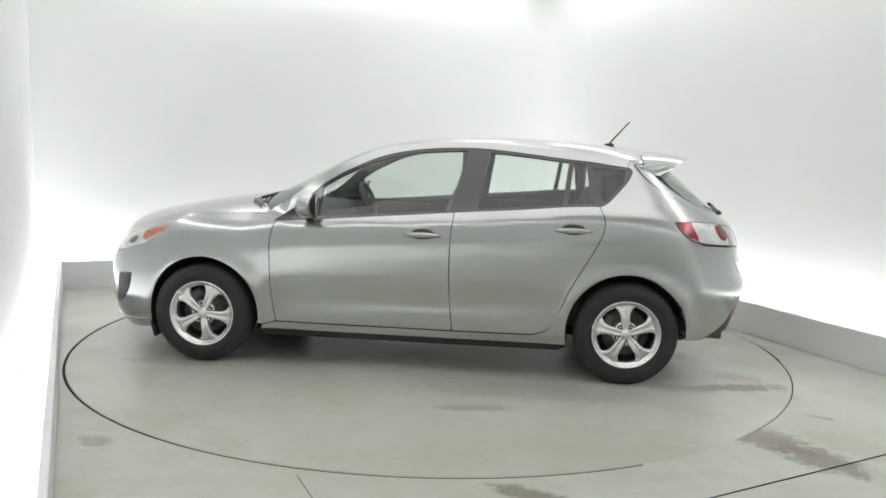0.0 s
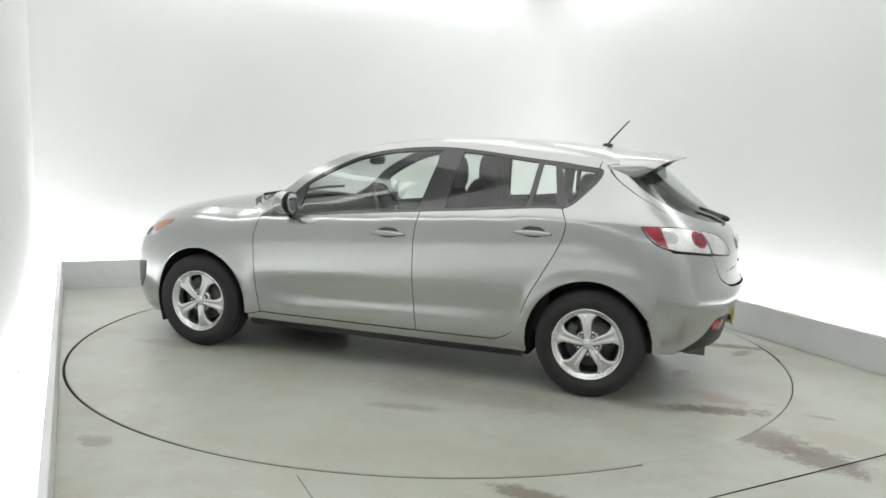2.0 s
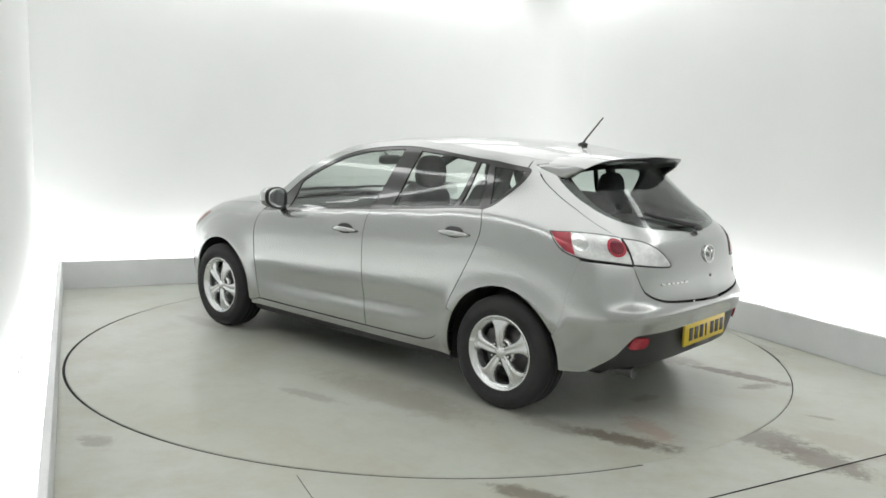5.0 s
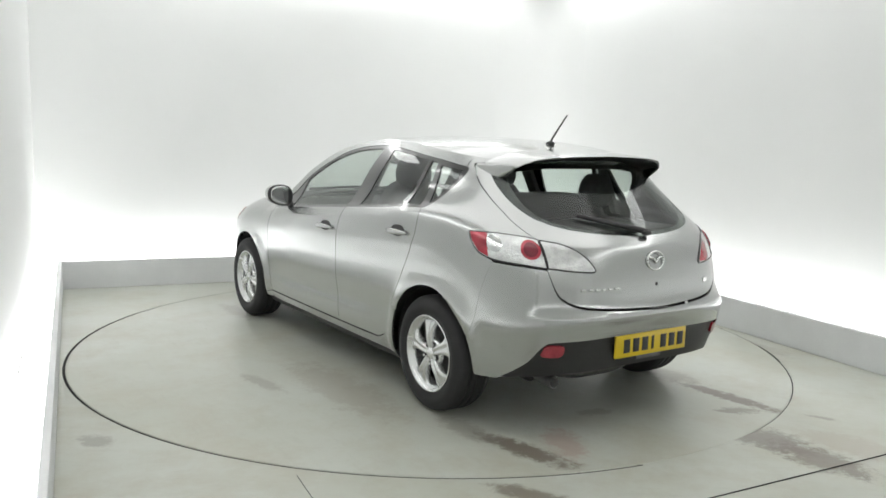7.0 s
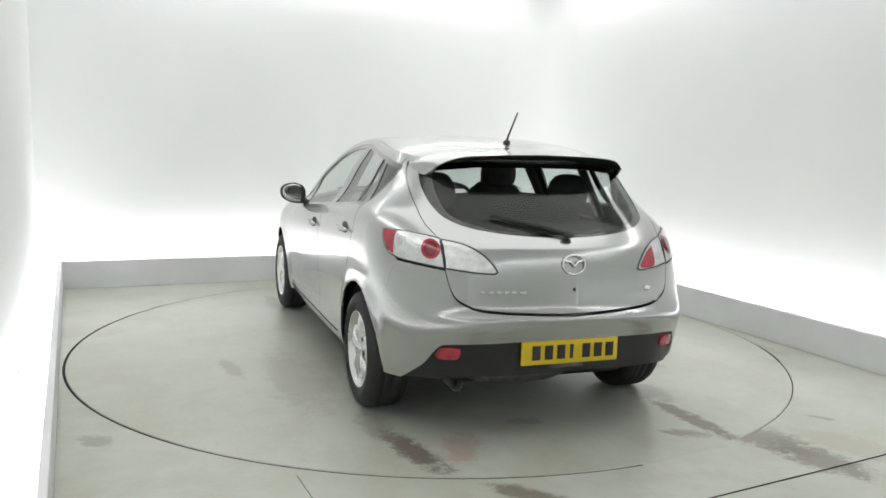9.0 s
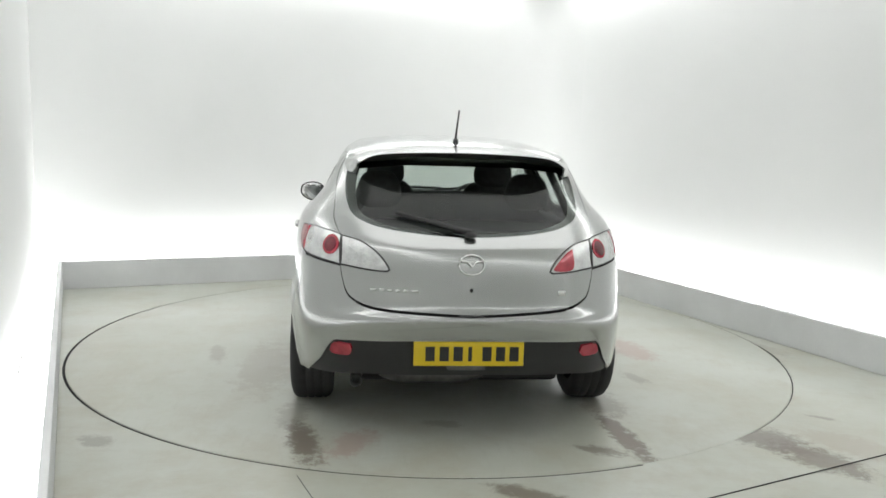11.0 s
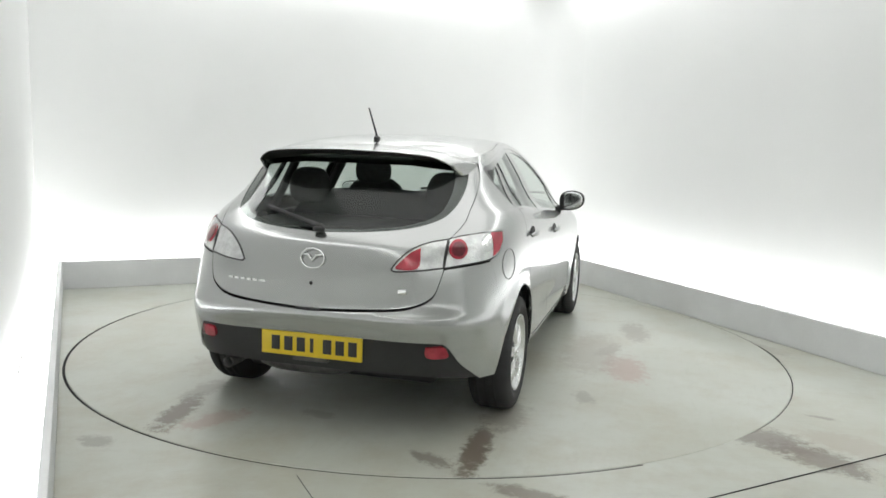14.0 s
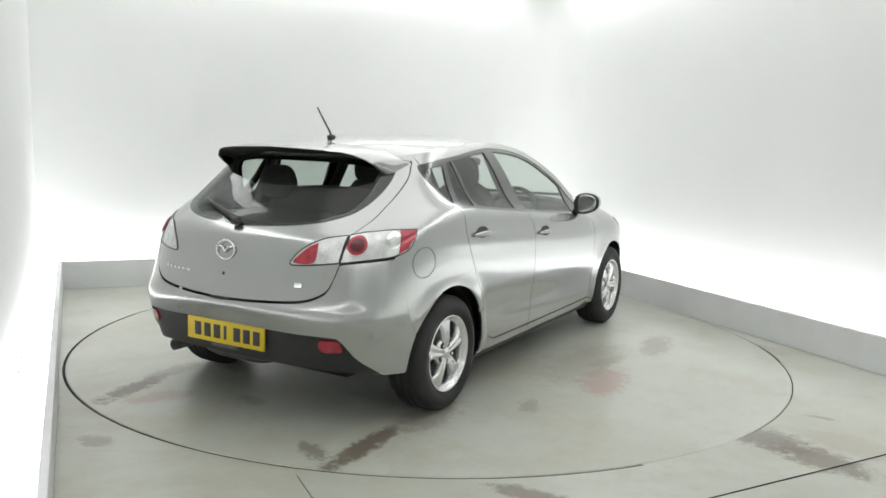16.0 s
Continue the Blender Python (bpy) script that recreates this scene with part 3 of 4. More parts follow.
def build_car():
    car = tagged(new("car"), "silver five-door hatchback car parked on the turntable", "car")
    G = 0.0025  # half a panel gap

    # outlines shared by neighbours, in x and z
    dlo_top = [(0.86, 0.925), (0.709, 1.034), (0.582, 1.151), (0.415, 1.249), (0.209, 1.336), (-0.037, 1.382), (-0.32, 1.398), (-0.566, 1.385), (-0.914, 1.350), (-1.187, 1.322), (-1.30, 1.308)]
    dlo_tail = [(-1.30, 1.308), (-1.327, 1.295), (-1.318, 1.25), (-1.25, 1.165), (-1.175, 1.092), (-1.135, 1.074)]
    belt = [(x, float(BELT(x))) for x in np.linspace(-1.135, 0.86, 24)]
    rail = [(0.95, 0.955), (0.76, 1.075), (0.625, 1.19), (0.45, 1.29), (0.23, 1.378), (-0.04, 1.420), (-0.32, 1.436), (-0.57, 1.426), (-0.92, 1.396), (-1.2, 1.371), (-1.33, 1.357), (-1.45, 1.342)]
    ax = lambda pts: [at_x(*p) for p in pts]
    front_edge = smooth_line([(0.862, 0.912), (0.882, 0.80), (0.882, 0.65), (0.872, 0.46), (0.846, 0.29)])
    mid_edge = smooth_line([(-0.255, 1.003), (-0.240, 0.86), (-0.238, 0.62), (-0.25, 0.42), (-0.266, 0.283)])
    rear_edge = smooth_line(ax([(-1.128, 1.07), (-1.160, 0.99), (-1.130, 0.866), (-1.037, 0.692), (-0.96, 0.551), (-0.905, 0.409), (-0.85, 0.325), (-0.76, 0.285)]))
    shift = lambda pts, dx, dz=0: [(x + dx, z + dz) for x, z in pts]
    low_belt = lambda x0, x1: [(x, float(BELT(x)) - G) for x in np.linspace(x0, x1, 26)]

    # doors, each side
    sides = []
    d1 = ring(shift(front_edge, -G), line([(0.843, 0.287), (-0.262, 0.283)]), shift(mid_edge, G)[::-1], low_belt(-0.25, 0.858))
    d2 = ring(shift(mid_edge, -G), line([(-0.270, 0.283), (-0.757, 0.285)]), shift(rear_edge, G)[::-1], low_belt(-1.122, -0.262))
    front_doors = sheet("front_door", d1, PAINT, car, mirror=True)
    rear_doors = sheet("rear_door", d2, PAINT, car, mirror=True)
    # front wing
    wing_top = [at_x(x, float(FENDER_TOP(x))) for x in np.linspace(0.90, 2.0, 34)]
    seam_f = [at_x(1.665, 0.44), at_x(1.80, 0.58), at_x(1.95, 0.66), at_x(2.02, 0.70)]
    wing = ring(shift(front_edge, G)[::-1], [(0.87, 0.93)], wing_top, smooth_line(seam_f[::-1]), arch(1.315, 0.318, 0.358, 20, 180 + 8)[0:], [(0.935, 0.262), (0.852, 0.285)])
    sheet("front_wing", wing, PAINT, car, mirror=True)
    # bonnet
    E = np.linspace(0.90, 2.05, 20)
    edge = np.array([skin(*at_x(x, float(FENDER_TOP(min(x, 2.0))) if x < 2 else 0.72)) for x in E])
    ey = curve(E, edge[:, 1] - 0.003)
    ez = curve(E, edge[:, 2] + 0.001)
    ex = curve(E, edge[:, 0])
    mx = curve([0.90, 1.4, 1.8, 2.05], [1.12, 1.50, 1.90, 2.15])
    mz = curve([0.90, 1.1, 1.35, 1.6, 1.8, 1.95, 2.05], [1.022, 1.012, 0.985, 0.940, 0.892, 0.826, 0.72])
    hood = cap_func(ex, ey, ez, mx, mz, 3.2)
    sheet("bonnet", ring(line([(0.90, -1), (2.05, -1), (2.05, 1), (0.90, 1), (0.90, -1)], 0.05)), PAINT, car, func=hood, step=0.05)
    # front bumper
    cmid = X_FRONT + K * math.pi / 2
    fb = ring(smooth_line(seam_f), [(cmid, 0.70), (cmid, 0.20)], line([at_x(2.05, 0.185), at_x(1.9, 0.17), at_x(1.66, 0.205)]), arch(1.315, 0.318, 0.358, -18, 19))
    bumper_f = sheet("front_bumper", fb, PAINT, car, mirror=True)
    lip = ring(line([at_x(1.665, 0.25), at_x(1.9, 0.222), at_x(2.12, 0.235)]), line([at_x(2.10, 0.165), at_x(1.9, 0.150), at_x(1.67, 0.19)]))
    sheet("bumper_lip", lip, PAINT, car, lift=0.004, mirror=True)
    fog = ring(smooth_line([at_x(1.824, 0.535), at_x(1.88, 0.53), at_x(1.938, 0.515), at_x(1.965, 0.42), at_x(1.982, 0.325), at_x(1.92, 0.345), at_x(1.855, 0.43), at_x(1.824, 0.535)], 0.02))
    sheet("fog_lamp_recess", fog, BLACK, car, "black grille of the fog lamp", lift=0.003, mirror=True)
    head = ring(smooth_line([at_x(1.555, 0.847), at_x(1.66, 0.838), at_x(1.78, 0.805), at_x(1.88, 0.765), at_x(1.955, 0.715), at_x(1.985, 0.665)], 0.02), smooth_line([at_x(1.97, 0.655), at_x(1.90, 0.682), at_x(1.81, 0.708), at_x(1.73, 0.732), at_x(1.66, 0.772), at_x(1.60, 0.812), at_x(1.555, 0.847)], 0.02))
    lights = sheet("headlight", head, CLEAR, car, "clear headlight lens", lift=0.003, mirror=True, step=0.02)
    amb = ring(smooth_line([at_x(1.562, 0.845), at_x(1.64, 0.834), at_x(1.735, 0.805)], 0.02), line([at_x(1.745, 0.775), at_x(1.72, 0.752), at_x(1.67, 0.776), at_x(1.605, 0.815)], 0.02))
    for o, own in zip(sheet("indicator", amb, AMBER, car, "orange-red side indicator lens", lift=0.006, mirror=True, step=0.02), lights):
        o.parent = own
    bulb = [(at_x(1.82, 0.745)[0] + 0.030 * math.cos(a), 0.745 + 0.026 * math.sin(a)) for a in np.linspace(0, 2 * math.pi, 20)[:-1]]
    for o, own in zip(sheet("projector", bulb, DISC, car, "dark round headlight projector", lift=0.0055, thick=0.003, mirror=True, step=0.02), lights):
        o.parent = own
    # sill
    sill = ring(line([(0.93, 0.262), (0.845, 0.281), (-0.262, 0.277), (-0.757, 0.279)]), smooth_line([(-0.757, 0.279), (-0.85, 0.318), (-0.90, 0.40), (-0.945, 0.50)]), arch(-1.315, 0.318, 0.362, 27, -12, 14), line([(-0.955, 0.228), (0.94, 0.236), (0.93, 0.262)]))
    sheet("sill", sill, PAINT, car, lift=0.004, mirror=True)
    # black strip in place of the dark shadow under the silver sill
    low_sill = ring(line([(0.93, 0.233), (-0.93, 0.225), (-0.93, 0.175), (0.93, 0.18), (0.93, 0.233)]))
    sheet("sill_shade", low_sill, BLACK, car, "black strip painting the shade below the sill", lift=-0.008, mirror=True)
    # rear quarter with its window pillar
    gate = [at_y(0.600, 1.325), at_y(0.632, 1.248), at_y(0.640, 1.161), at_y(0.636, 1.067), at_y(0.617, 0.984)]
    lamp_cut = [at_y(0.614, 0.980), at_y(0.65, 0.991), at_x(-1.71, 1.001), at_x(-1.572, 0.998), at_x(-1.606, 0.947), at_x(-1.661, 0.898), at_x(-1.745, 0.868)]
    q = ring(shift(rear_edge, -G)[::-1], [at_x(-1.14, 1.078)], smooth_line(ax(dlo_tail[::-1])), smooth_line([at_x(-1.305, 1.312), at_x(-1.31, 1.335), at_x(-1.32, 1.355)]),
             smooth_line(ax([(-1.33, 1.357), (-1.45, 1.342)])), smooth_line(gate), line(lamp_cut), line([at_x(-1.745, 0.864), at_x(-1.70, 0.70), at_x(-1.65, 0.475)]), arch(-1.315, 0.318, 0.362, 154, 28)[1:], shift(rear_edge, -G)[44:20:-1][:1])
    sheet("rear_quarter", q, PAINT, car, mirror=True, step=0.03)
    # roof rail and front pillar strip
    rl = ring(smooth_line(ax(dlo_top[::-1] + [(0.87, 0.918)])), [(0.90, 0.928)], smooth_line(ax(rail[:-1])), smooth_line([at_x(-1.32, 1.353), at_x(-1.305, 1.335), at_x(-1.298, 1.312)]))
    sheet("roof_rail", rl, PAINT, car, mirror=True, step=0.025)
    # windscreen and roof caps
    rp = np.array([skin(*at_x(*p)) for p in rail])
    S = np.arange(len(rail)) * 1.0
    ex2, ey2, ez2 = curve(S, rp[:, 0]), curve(S, rp[:, 1] - 0.004), curve(S, rp[:, 2])
    mx2 = curve(S, [1.13, 0.90, 0.70, 0.48, 0.25, -0.04, -0.32, -0.57, -0.92, -1.2, -1.33, -1.46])
    mz2 = curve(S, [1.005, 1.113, 1.219, 1.325, 1.403, 1.448, 1.467, 1.472, 1.462, 1.440, 1.421, 1.398])
    cap = cap_func(ex2, ey2, ez2, mx2, mz2, 3.4)
    sheet("windscreen", ring(line([(0.05, -0.985), (3.95, -0.985), (3.95, 0.985), (0.05, 0.985), (0.05, -0.985)], 0.12)), GLASS, car, "clear windscreen", func=cap, step=0.12, thick=0.004, lift=-0.003)
    sheet("roof", ring(line([(4.0, -1), (11, -1), (11, 1), (4.0, 1), (4.0, -1)], 0.12)), PAINT, car, func=cap, step=0.12)
    sheet("headlining", ring(line([(4.05, -0.99), (10.8, -0.99), (10.8, 0.99), (4.05, 0.99), (4.05, -0.99)], 0.2)), HEADLINE, car, "light grey roof lining", func=cap, step=0.2, lift=-0.035, thick=0)

    # side windows: one black surround, with the panes let in
    top = curve([p[0] for p in dlo_top[::-1]], [p[1] for p in dlo_top[::-1]])
    bot = lambda x: float(BELT(x)) + 0.014
    tp = lambda x: float(top(x)) - 0.020
    w1 = ring(line([(x, bot(x)) for x in np.linspace(0.60, -0.222, 20)]), line([(-0.222, bot(-0.222)), (-0.312, tp(-0.312))]), line([(x, tp(x)) for x in np.linspace(-0.312, 0.585, 26)]), line([(0.585, tp(0.585)), (0.60, bot(0.60))]))
    w2 = ring(line([(x, bot(x)) for x in np.linspace(-0.395, -0.905, 14)]), line([(-0.905, bot(-0.905)), (-0.942, tp(-0.942))]), line([(x, tp(x)) for x in np.linspace(-0.942, -0.455, 14)]), line([(-0.455, tp(-0.455)), (-0.395, bot(-0.395))]))
    w3 = ring(line([(-0.940, bot(-0.94)), (-1.088, bot(-1.088))]), line([(-1.088, bot(-1.088)), (-1.045, tp(-1.045))]), line([(-1.045, tp(-1.045)), (-0.972, tp(-0.972)), (-0.940, bot(-0.94))]))
    w4 = ring(line(ax([(-1.150, 1.105), (-1.085, 1.303)])), line(ax([(-1.085, 1.303), (-1.285, 1.287)])), smooth_line(ax([(-1.290, 1.283), (-1.283, 1.245), (-1.225, 1.172), (-1.165, 1.108)])))
    full = ring(smooth_line(ax(dlo_top)), smooth_line(ax(dlo_tail)), belt)
    frames = sheet("window_surround", full, GLOSS_BLACK, car, "black window surround", holes=(w1, w2, w3, w4), lift=-0.003, mirror=True, step=0.025)
    for nm, w, owners in (("door_window", w1, front_doors), ("door_window", w2, rear_doors), ("vent_window", w3, rear_doors), ("quarter_window", w4, (car, car))):
        got = sheet(nm, w, GLASS, car, "tinted side window pane", lift=-0.006, thick=0.003, mirror=True, step=0.05)
        for g, o in zip(got, owners):
            g.parent = o
            g.visible_shadow = False

    # tailgate
    g_low = [at_y(0.610, 0.840), at_y(0.598, 0.779), at_y(0.582, 0.730), at_y(0.550, 0.697), at_y(0.46, 0.664), at_y(0.25, 0.648), at_y(0.0, 0.640)]
    in_lamp = [at_y(0.604, 0.973), at_y(0.53, 0.960), at_y(0.468, 0.932), at_y(0.417, 0.888), at_y(0.382, 0.836), at_y(0.395, 0.828), at_y(0.45, 0.830), at_y(0.52, 0.836), at_y(0.607, 0.847)]
    glass = [at_y(0.0, 0.986), at_y(0.18, 0.993), at_y(0.35, 1.008), at_y(0.475, 1.032), at_y(0.555, 1.080), at_y(0.586, 1.15), at_y(0.590, 1.235), at_y(0.565, 1.315)]
    glass_line = smooth_line(glass) + [at_y(0.3, 1.346), at_y(0.0, 1.348)]
    gate_half = ring(line([at_y(0.0, 1.352), at_y(0.3, 1.350), at_y(0.590, 1.326)]), smooth_line([at_y(0.596, 1.322), at_y(0.629, 1.248), at_y(0.637, 1.161), at_y(0.633, 1.067), at_y(0.614, 0.985)]), smooth_line(in_lamp), smooth_line(g_low))
    gl_full = both_sides(glass_line)
    tail = sheet("tailgate", both_sides(gate_half), PAINT, car, holes=(gl_full,), step=0.03)[0]
    rg = sheet("rear_window", gl_full, REAR_GLASS, car, "dark tinted rear window", lift=-0.003, thick=0.003, step=0.05)[0]
    rg.parent, rg.visible_shadow = tail, False
    band = both_sides(ring(line([at_y(0.0, 0.994), at_y(0.001, 0.994)]), smooth_line(glass), [at_y(0.3, 1.346), at_y(0.0, 1.348)]))
    inner = both_sides(ring(smooth_line([at_y(0.0, 1.006), at_y(0.28, 1.02), at_y(0.42, 1.045), at_y(0.515, 1.09), at_y(0.54, 1.155), at_y(0.542, 1.22), at_y(0.525, 1.290)]), [at_y(0.3, 1.316), at_y(0.0, 1.318)]))
    sheet("window_border", band, GLOSS_BLACK, tail, "black printed border of the rear window", holes=(inner,), lift=-0.012, thick=0, step=0.04)

    # tail lamps: outer on the quarter, inner on the tailgate
    outer = ring(smooth_line([at_y(0.609, 0.974), at_y(0.65, 0.985), at_x(-1.71, 0.996), at_x(-1.578, 0.995)]), smooth_line([at_x(-1.578, 0.992), at_x(-1.612, 0.948), at_x(-1.665, 0.903), at_x(-1.75, 0.875), at_y(0.685, 0.858), at_y(0.613, 0.847)]))
    for sgn, ob in zip((1, -1), sheet("tail_light", outer, CLEAR, car, "clear and red tail light", lift=0.004, mirror=True, step=0.02)):
        tips = ring(smooth_line([at_x(-1.582, 0.992), at_x(-1.62, 0.993), at_x(-1.672, 0.993)], 0.02), line([at_x(-1.695, 0.945), at_x(-1.722, 0.886), at_x(-1.667, 0.907), at_x(-1.616, 0.951)], 0.02))
        for o, s2 in zip(sheet("red_lens", tips, RED, ob, "red lens tip", lift=0.007, thick=0.004, mirror=True, step=0.02), (1, -1)):
            if s2 != sgn:
                bpy.data.objects.remove(o)
        m = at_y(0.657, 0.928)
        rad = (at_y(0.621, 0.93)[0] - at_y(0.694, 0.93)[0]) / -2
        disc = [(m[0] + rad * math.cos(a), m[1] + 0.044 * math.sin(a)) for a in np.linspace(0, 2 * math.pi, 28)[:-1]]
        for o, s2 in zip(sheet("brake_light", disc, RED, ob, "round red brake light", lift=0.008, thick=0.006, mirror=True, step=0.02), (1, -1)):
            if s2 != sgn:
                bpy.data.objects.remove(o)
        core = [(m[0] + 0.72 * rad * math.cos(a), m[1] + 0.032 * math.sin(a)) for a in np.linspace(0, 2 * math.pi, 20)[:-1]]
        for o, s2 in zip(sheet("brake_light_core", core, RED_DEEP, ob, "deep red middle of the brake light", lift=0.011, thick=0.004, mirror=True, step=0.02), (1, -1)):
            if s2 != sgn:
                bpy.data.objects.remove(o)
        m = at_x(-1.728, 0.950)
        bowl = [(m[0] + 0.036 * math.cos(a), m[1] + 0.040 * math.sin(a)) for a in np.linspace(0, 2 * math.pi, 26)[:-1]]
        for o, s2 in zip(sheet("reflector_bowl", bowl, CHROME, ob, "bright round reflector behind the lens", lift=0.0048, thick=0.002, mirror=True, step=0.02), (1, -1)):
            if s2 != sgn:
                bpy.data.objects.remove(o)
        disc = [(m[0] + 0.016 * math.cos(a), m[1] + 0.018 * math.sin(a)) for a in np.linspace(0, 2 * math.pi, 20)[:-1]]
        for o, s2 in zip(sheet("indicator_bulb", disc, ALLOY, ob, "pale round indicator bulb", lift=0.0068, thick=0.002, mirror=True, step=0.02), (1, -1)):
            if s2 != sgn:
                bpy.data.objects.remove(o)
    for sgn, ob in zip((1, -1), sheet("boot_light", ring(smooth_line(in_lamp)), CLEAR, tail, "clear inner tail light on the boot lid", lift=0.003, mirror=True, step=0.02)):
        if sgn < 0:  # the right one has a red fog lens
            fogl = ring(smooth_line([at_y(0.50, 0.935), at_y(0.465, 0.918), at_y(0.425, 0.878), at_y(0.402, 0.840), at_y(0.50, 0.845), at_y(0.50, 0.935)], 0.02))
            for o, s2 in zip(sheet("fog_lens", fogl, RED, ob, "red fog lens", lift=0.006, thick=0.003, mirror=True, step=0.02), (1, -1)):
                if s2 > 0:
                    bpy.data.objects.remove(o)
    for rim_line, owner in ((outer, car), (ring(smooth_line(in_lamp)), tail)):
        loop = line(list(rim_line) + [rim_line[0]], 0.012)
        for sgn in (1, -1):
            pts = []
            for c, z in loop:
                p = skin(c, z)
                pts.append((p[0], p[1] * sgn, p[2]))
            part("lamp_gasket", tube_bm(pts, 0.005, 6), BLACK, owner, "dark seal round a tail light")

    # rear bumper, painted, with its black lower part
    black_top = [at_y(0.765, 0.286), at_y(0.705, 0.38), at_y(0.674, 0.44), at_y(0.645, 0.485), at_y(0.60, 0.497), at_y(0.40, 0.503), at_y(0.27, 0.506), at_y(0.0, 0.509)]
    bump = ring(line([at_x(-1.7455, 0.862), at_x(-1.7005, 0.70), at_x(-1.6505, 0.473)])[::-1], line([at_x(-1.752, 0.860), at_y(0.70, 0.849), at_y(0.622, 0.838), at_y(0.612, 0.834)]),
                smooth_line([(c, z - 0.012) for c, z in g_low]), smooth_line(black_top[::-1]), line([at_y(0.79, 0.285), at_x(-1.69, 0.285)]), arch(-1.315, 0.318, 0.362, 185, 155))
    sheet("rear_bumper", both_sides_fix(bump), PAINT, car, step=0.03)
    val = both_sides(ring(smooth_line([(c, z - 0.003) for c, z in black_top]), line([at_y(0.0, 0.325), at_y(0.5, 0.322), at_y(0.70, 0.300), at_y(0.775, 0.285)])))
    sheet("bumper_valance", val, BLACK, car, "black plastic lower bumper", lift=-0.012, step=0.03)
    under = both_sides(ring(line([at_y(0.77, 0.29), at_y(0.60, 0.32), at_y(0.0, 0.33)]), line([at_y(0.0, 0.295), at_y(0.60, 0.285), at_y(0.76, 0.27)])))
    sheet("rear_apron", under, DARK, car, "dark apron below the bumper", lift=-0.07, step=0.04)
    refl = ring(smooth_line([at_y(0.560, 0.476), at_y(0.635, 0.478), at_y(0.652, 0.452), at_y(0.650, 0.424), at_y(0.570, 0.420), at_y(0.552, 0.450), at_y(0.560, 0.476)], 0.015))
    sheet("reflector", refl, RED, car, "red bumper reflector", lift=0.0, thick=0.02, mirror=True, step=0.02)
    return car, tail, front_doors, rear_doors


def both_sides_fix(half):
    """Like both_sides, for an outline whose middle edge lies between its points: it is cut where it meets the middle line."""
    k = [i for i, p in enumerate(half) if abs(p[0] - C_REAR) < 1e-6]
    a, b = k[0], k[-1]
    rest = half[b:] + half[:a + 1]
    return ring(rest, [(2 * C_REAR - c, z) for c, z in rest[::-1]])


car, tailgate, FRONT_DOORS, REAR_DOORS = build_car()


# ---- wheels ----
def spoke_rim():
    """A five-spoke alloy face, hub outwards along +y: broad spokes with a shallow groove that flare into the rim."""
    bm = lathe_bm([(0.175, -0.16), (0.190, -0.15), (0.188, -0.02), (0.198, 0.0), (0.206, 0.012), (0.2085, 0.020), (0.205, 0.0245), (0.198, 0.022), (0.193, 0.012), (0.185, 0.004), (0.176, -0.002), (0.172, -0.012), (0.172, -0.14), (0.175, -0.16)], 80)
    parts = [bm]
    stations = ((0.030, 0.022, 0.010, -0.02), (0.055, 0.026, 0.013, -0.02), (0.078, 0.027, 0.016, -0.022), (0.100, 0.029, 0.017, -0.022), (0.122, 0.032, 0.016, -0.022), (0.142, 0.038, 0.014, -0.022), (0.158, 0.047, 0.011, -0.02), (0.170, 0.060, 0.007, -0.018), (0.180, 0.078, 0.003, -0.014))
    for k in range(5):
        a = radians(90 + 72 * k)
        b = bmesh.new()
        rows = []
        for r, w, top, low in stations:  # radius, half width, crest, edge depth
            row = []
            for u, h in ((-1, low), (-0.95, top - 0.009), (-0.82, top - 0.003), (-0.55, top), (-0.34, top - 0.001), (-0.16, top - 0.005), (0.16, top - 0.005), (0.34, top - 0.001), (0.55, top), (0.82, top - 0.003), (0.95, top - 0.009), (1, low)):
                x = w * u
                rr = math.sqrt(max(r * r - x * x, 0)) if r > 0.13 else r
                row.append(b.verts.new(Vector((rr * math.cos(a) - x * math.sin(a), h, rr * math.sin(a) + x * math.cos(a)))))
            rows.append(row)
        for p, q in zip(rows, rows[1:]):
            for i in range(len(p) - 1):
                b.faces.new((p[i], p[i + 1], q[i + 1], q[i]))
        bmesh.ops.recalc_face_normals(b, faces=b.faces[:])
        parts.append(b)
    parts.append(lathe_bm([(0.0, 0.012), (0.026, 0.012), (0.032, 0.008), (0.034, 0.004), (0.066, 0.000), (0.078, -0.006), (0.082, -0.03)], 40))
    return join_bm(*parts)


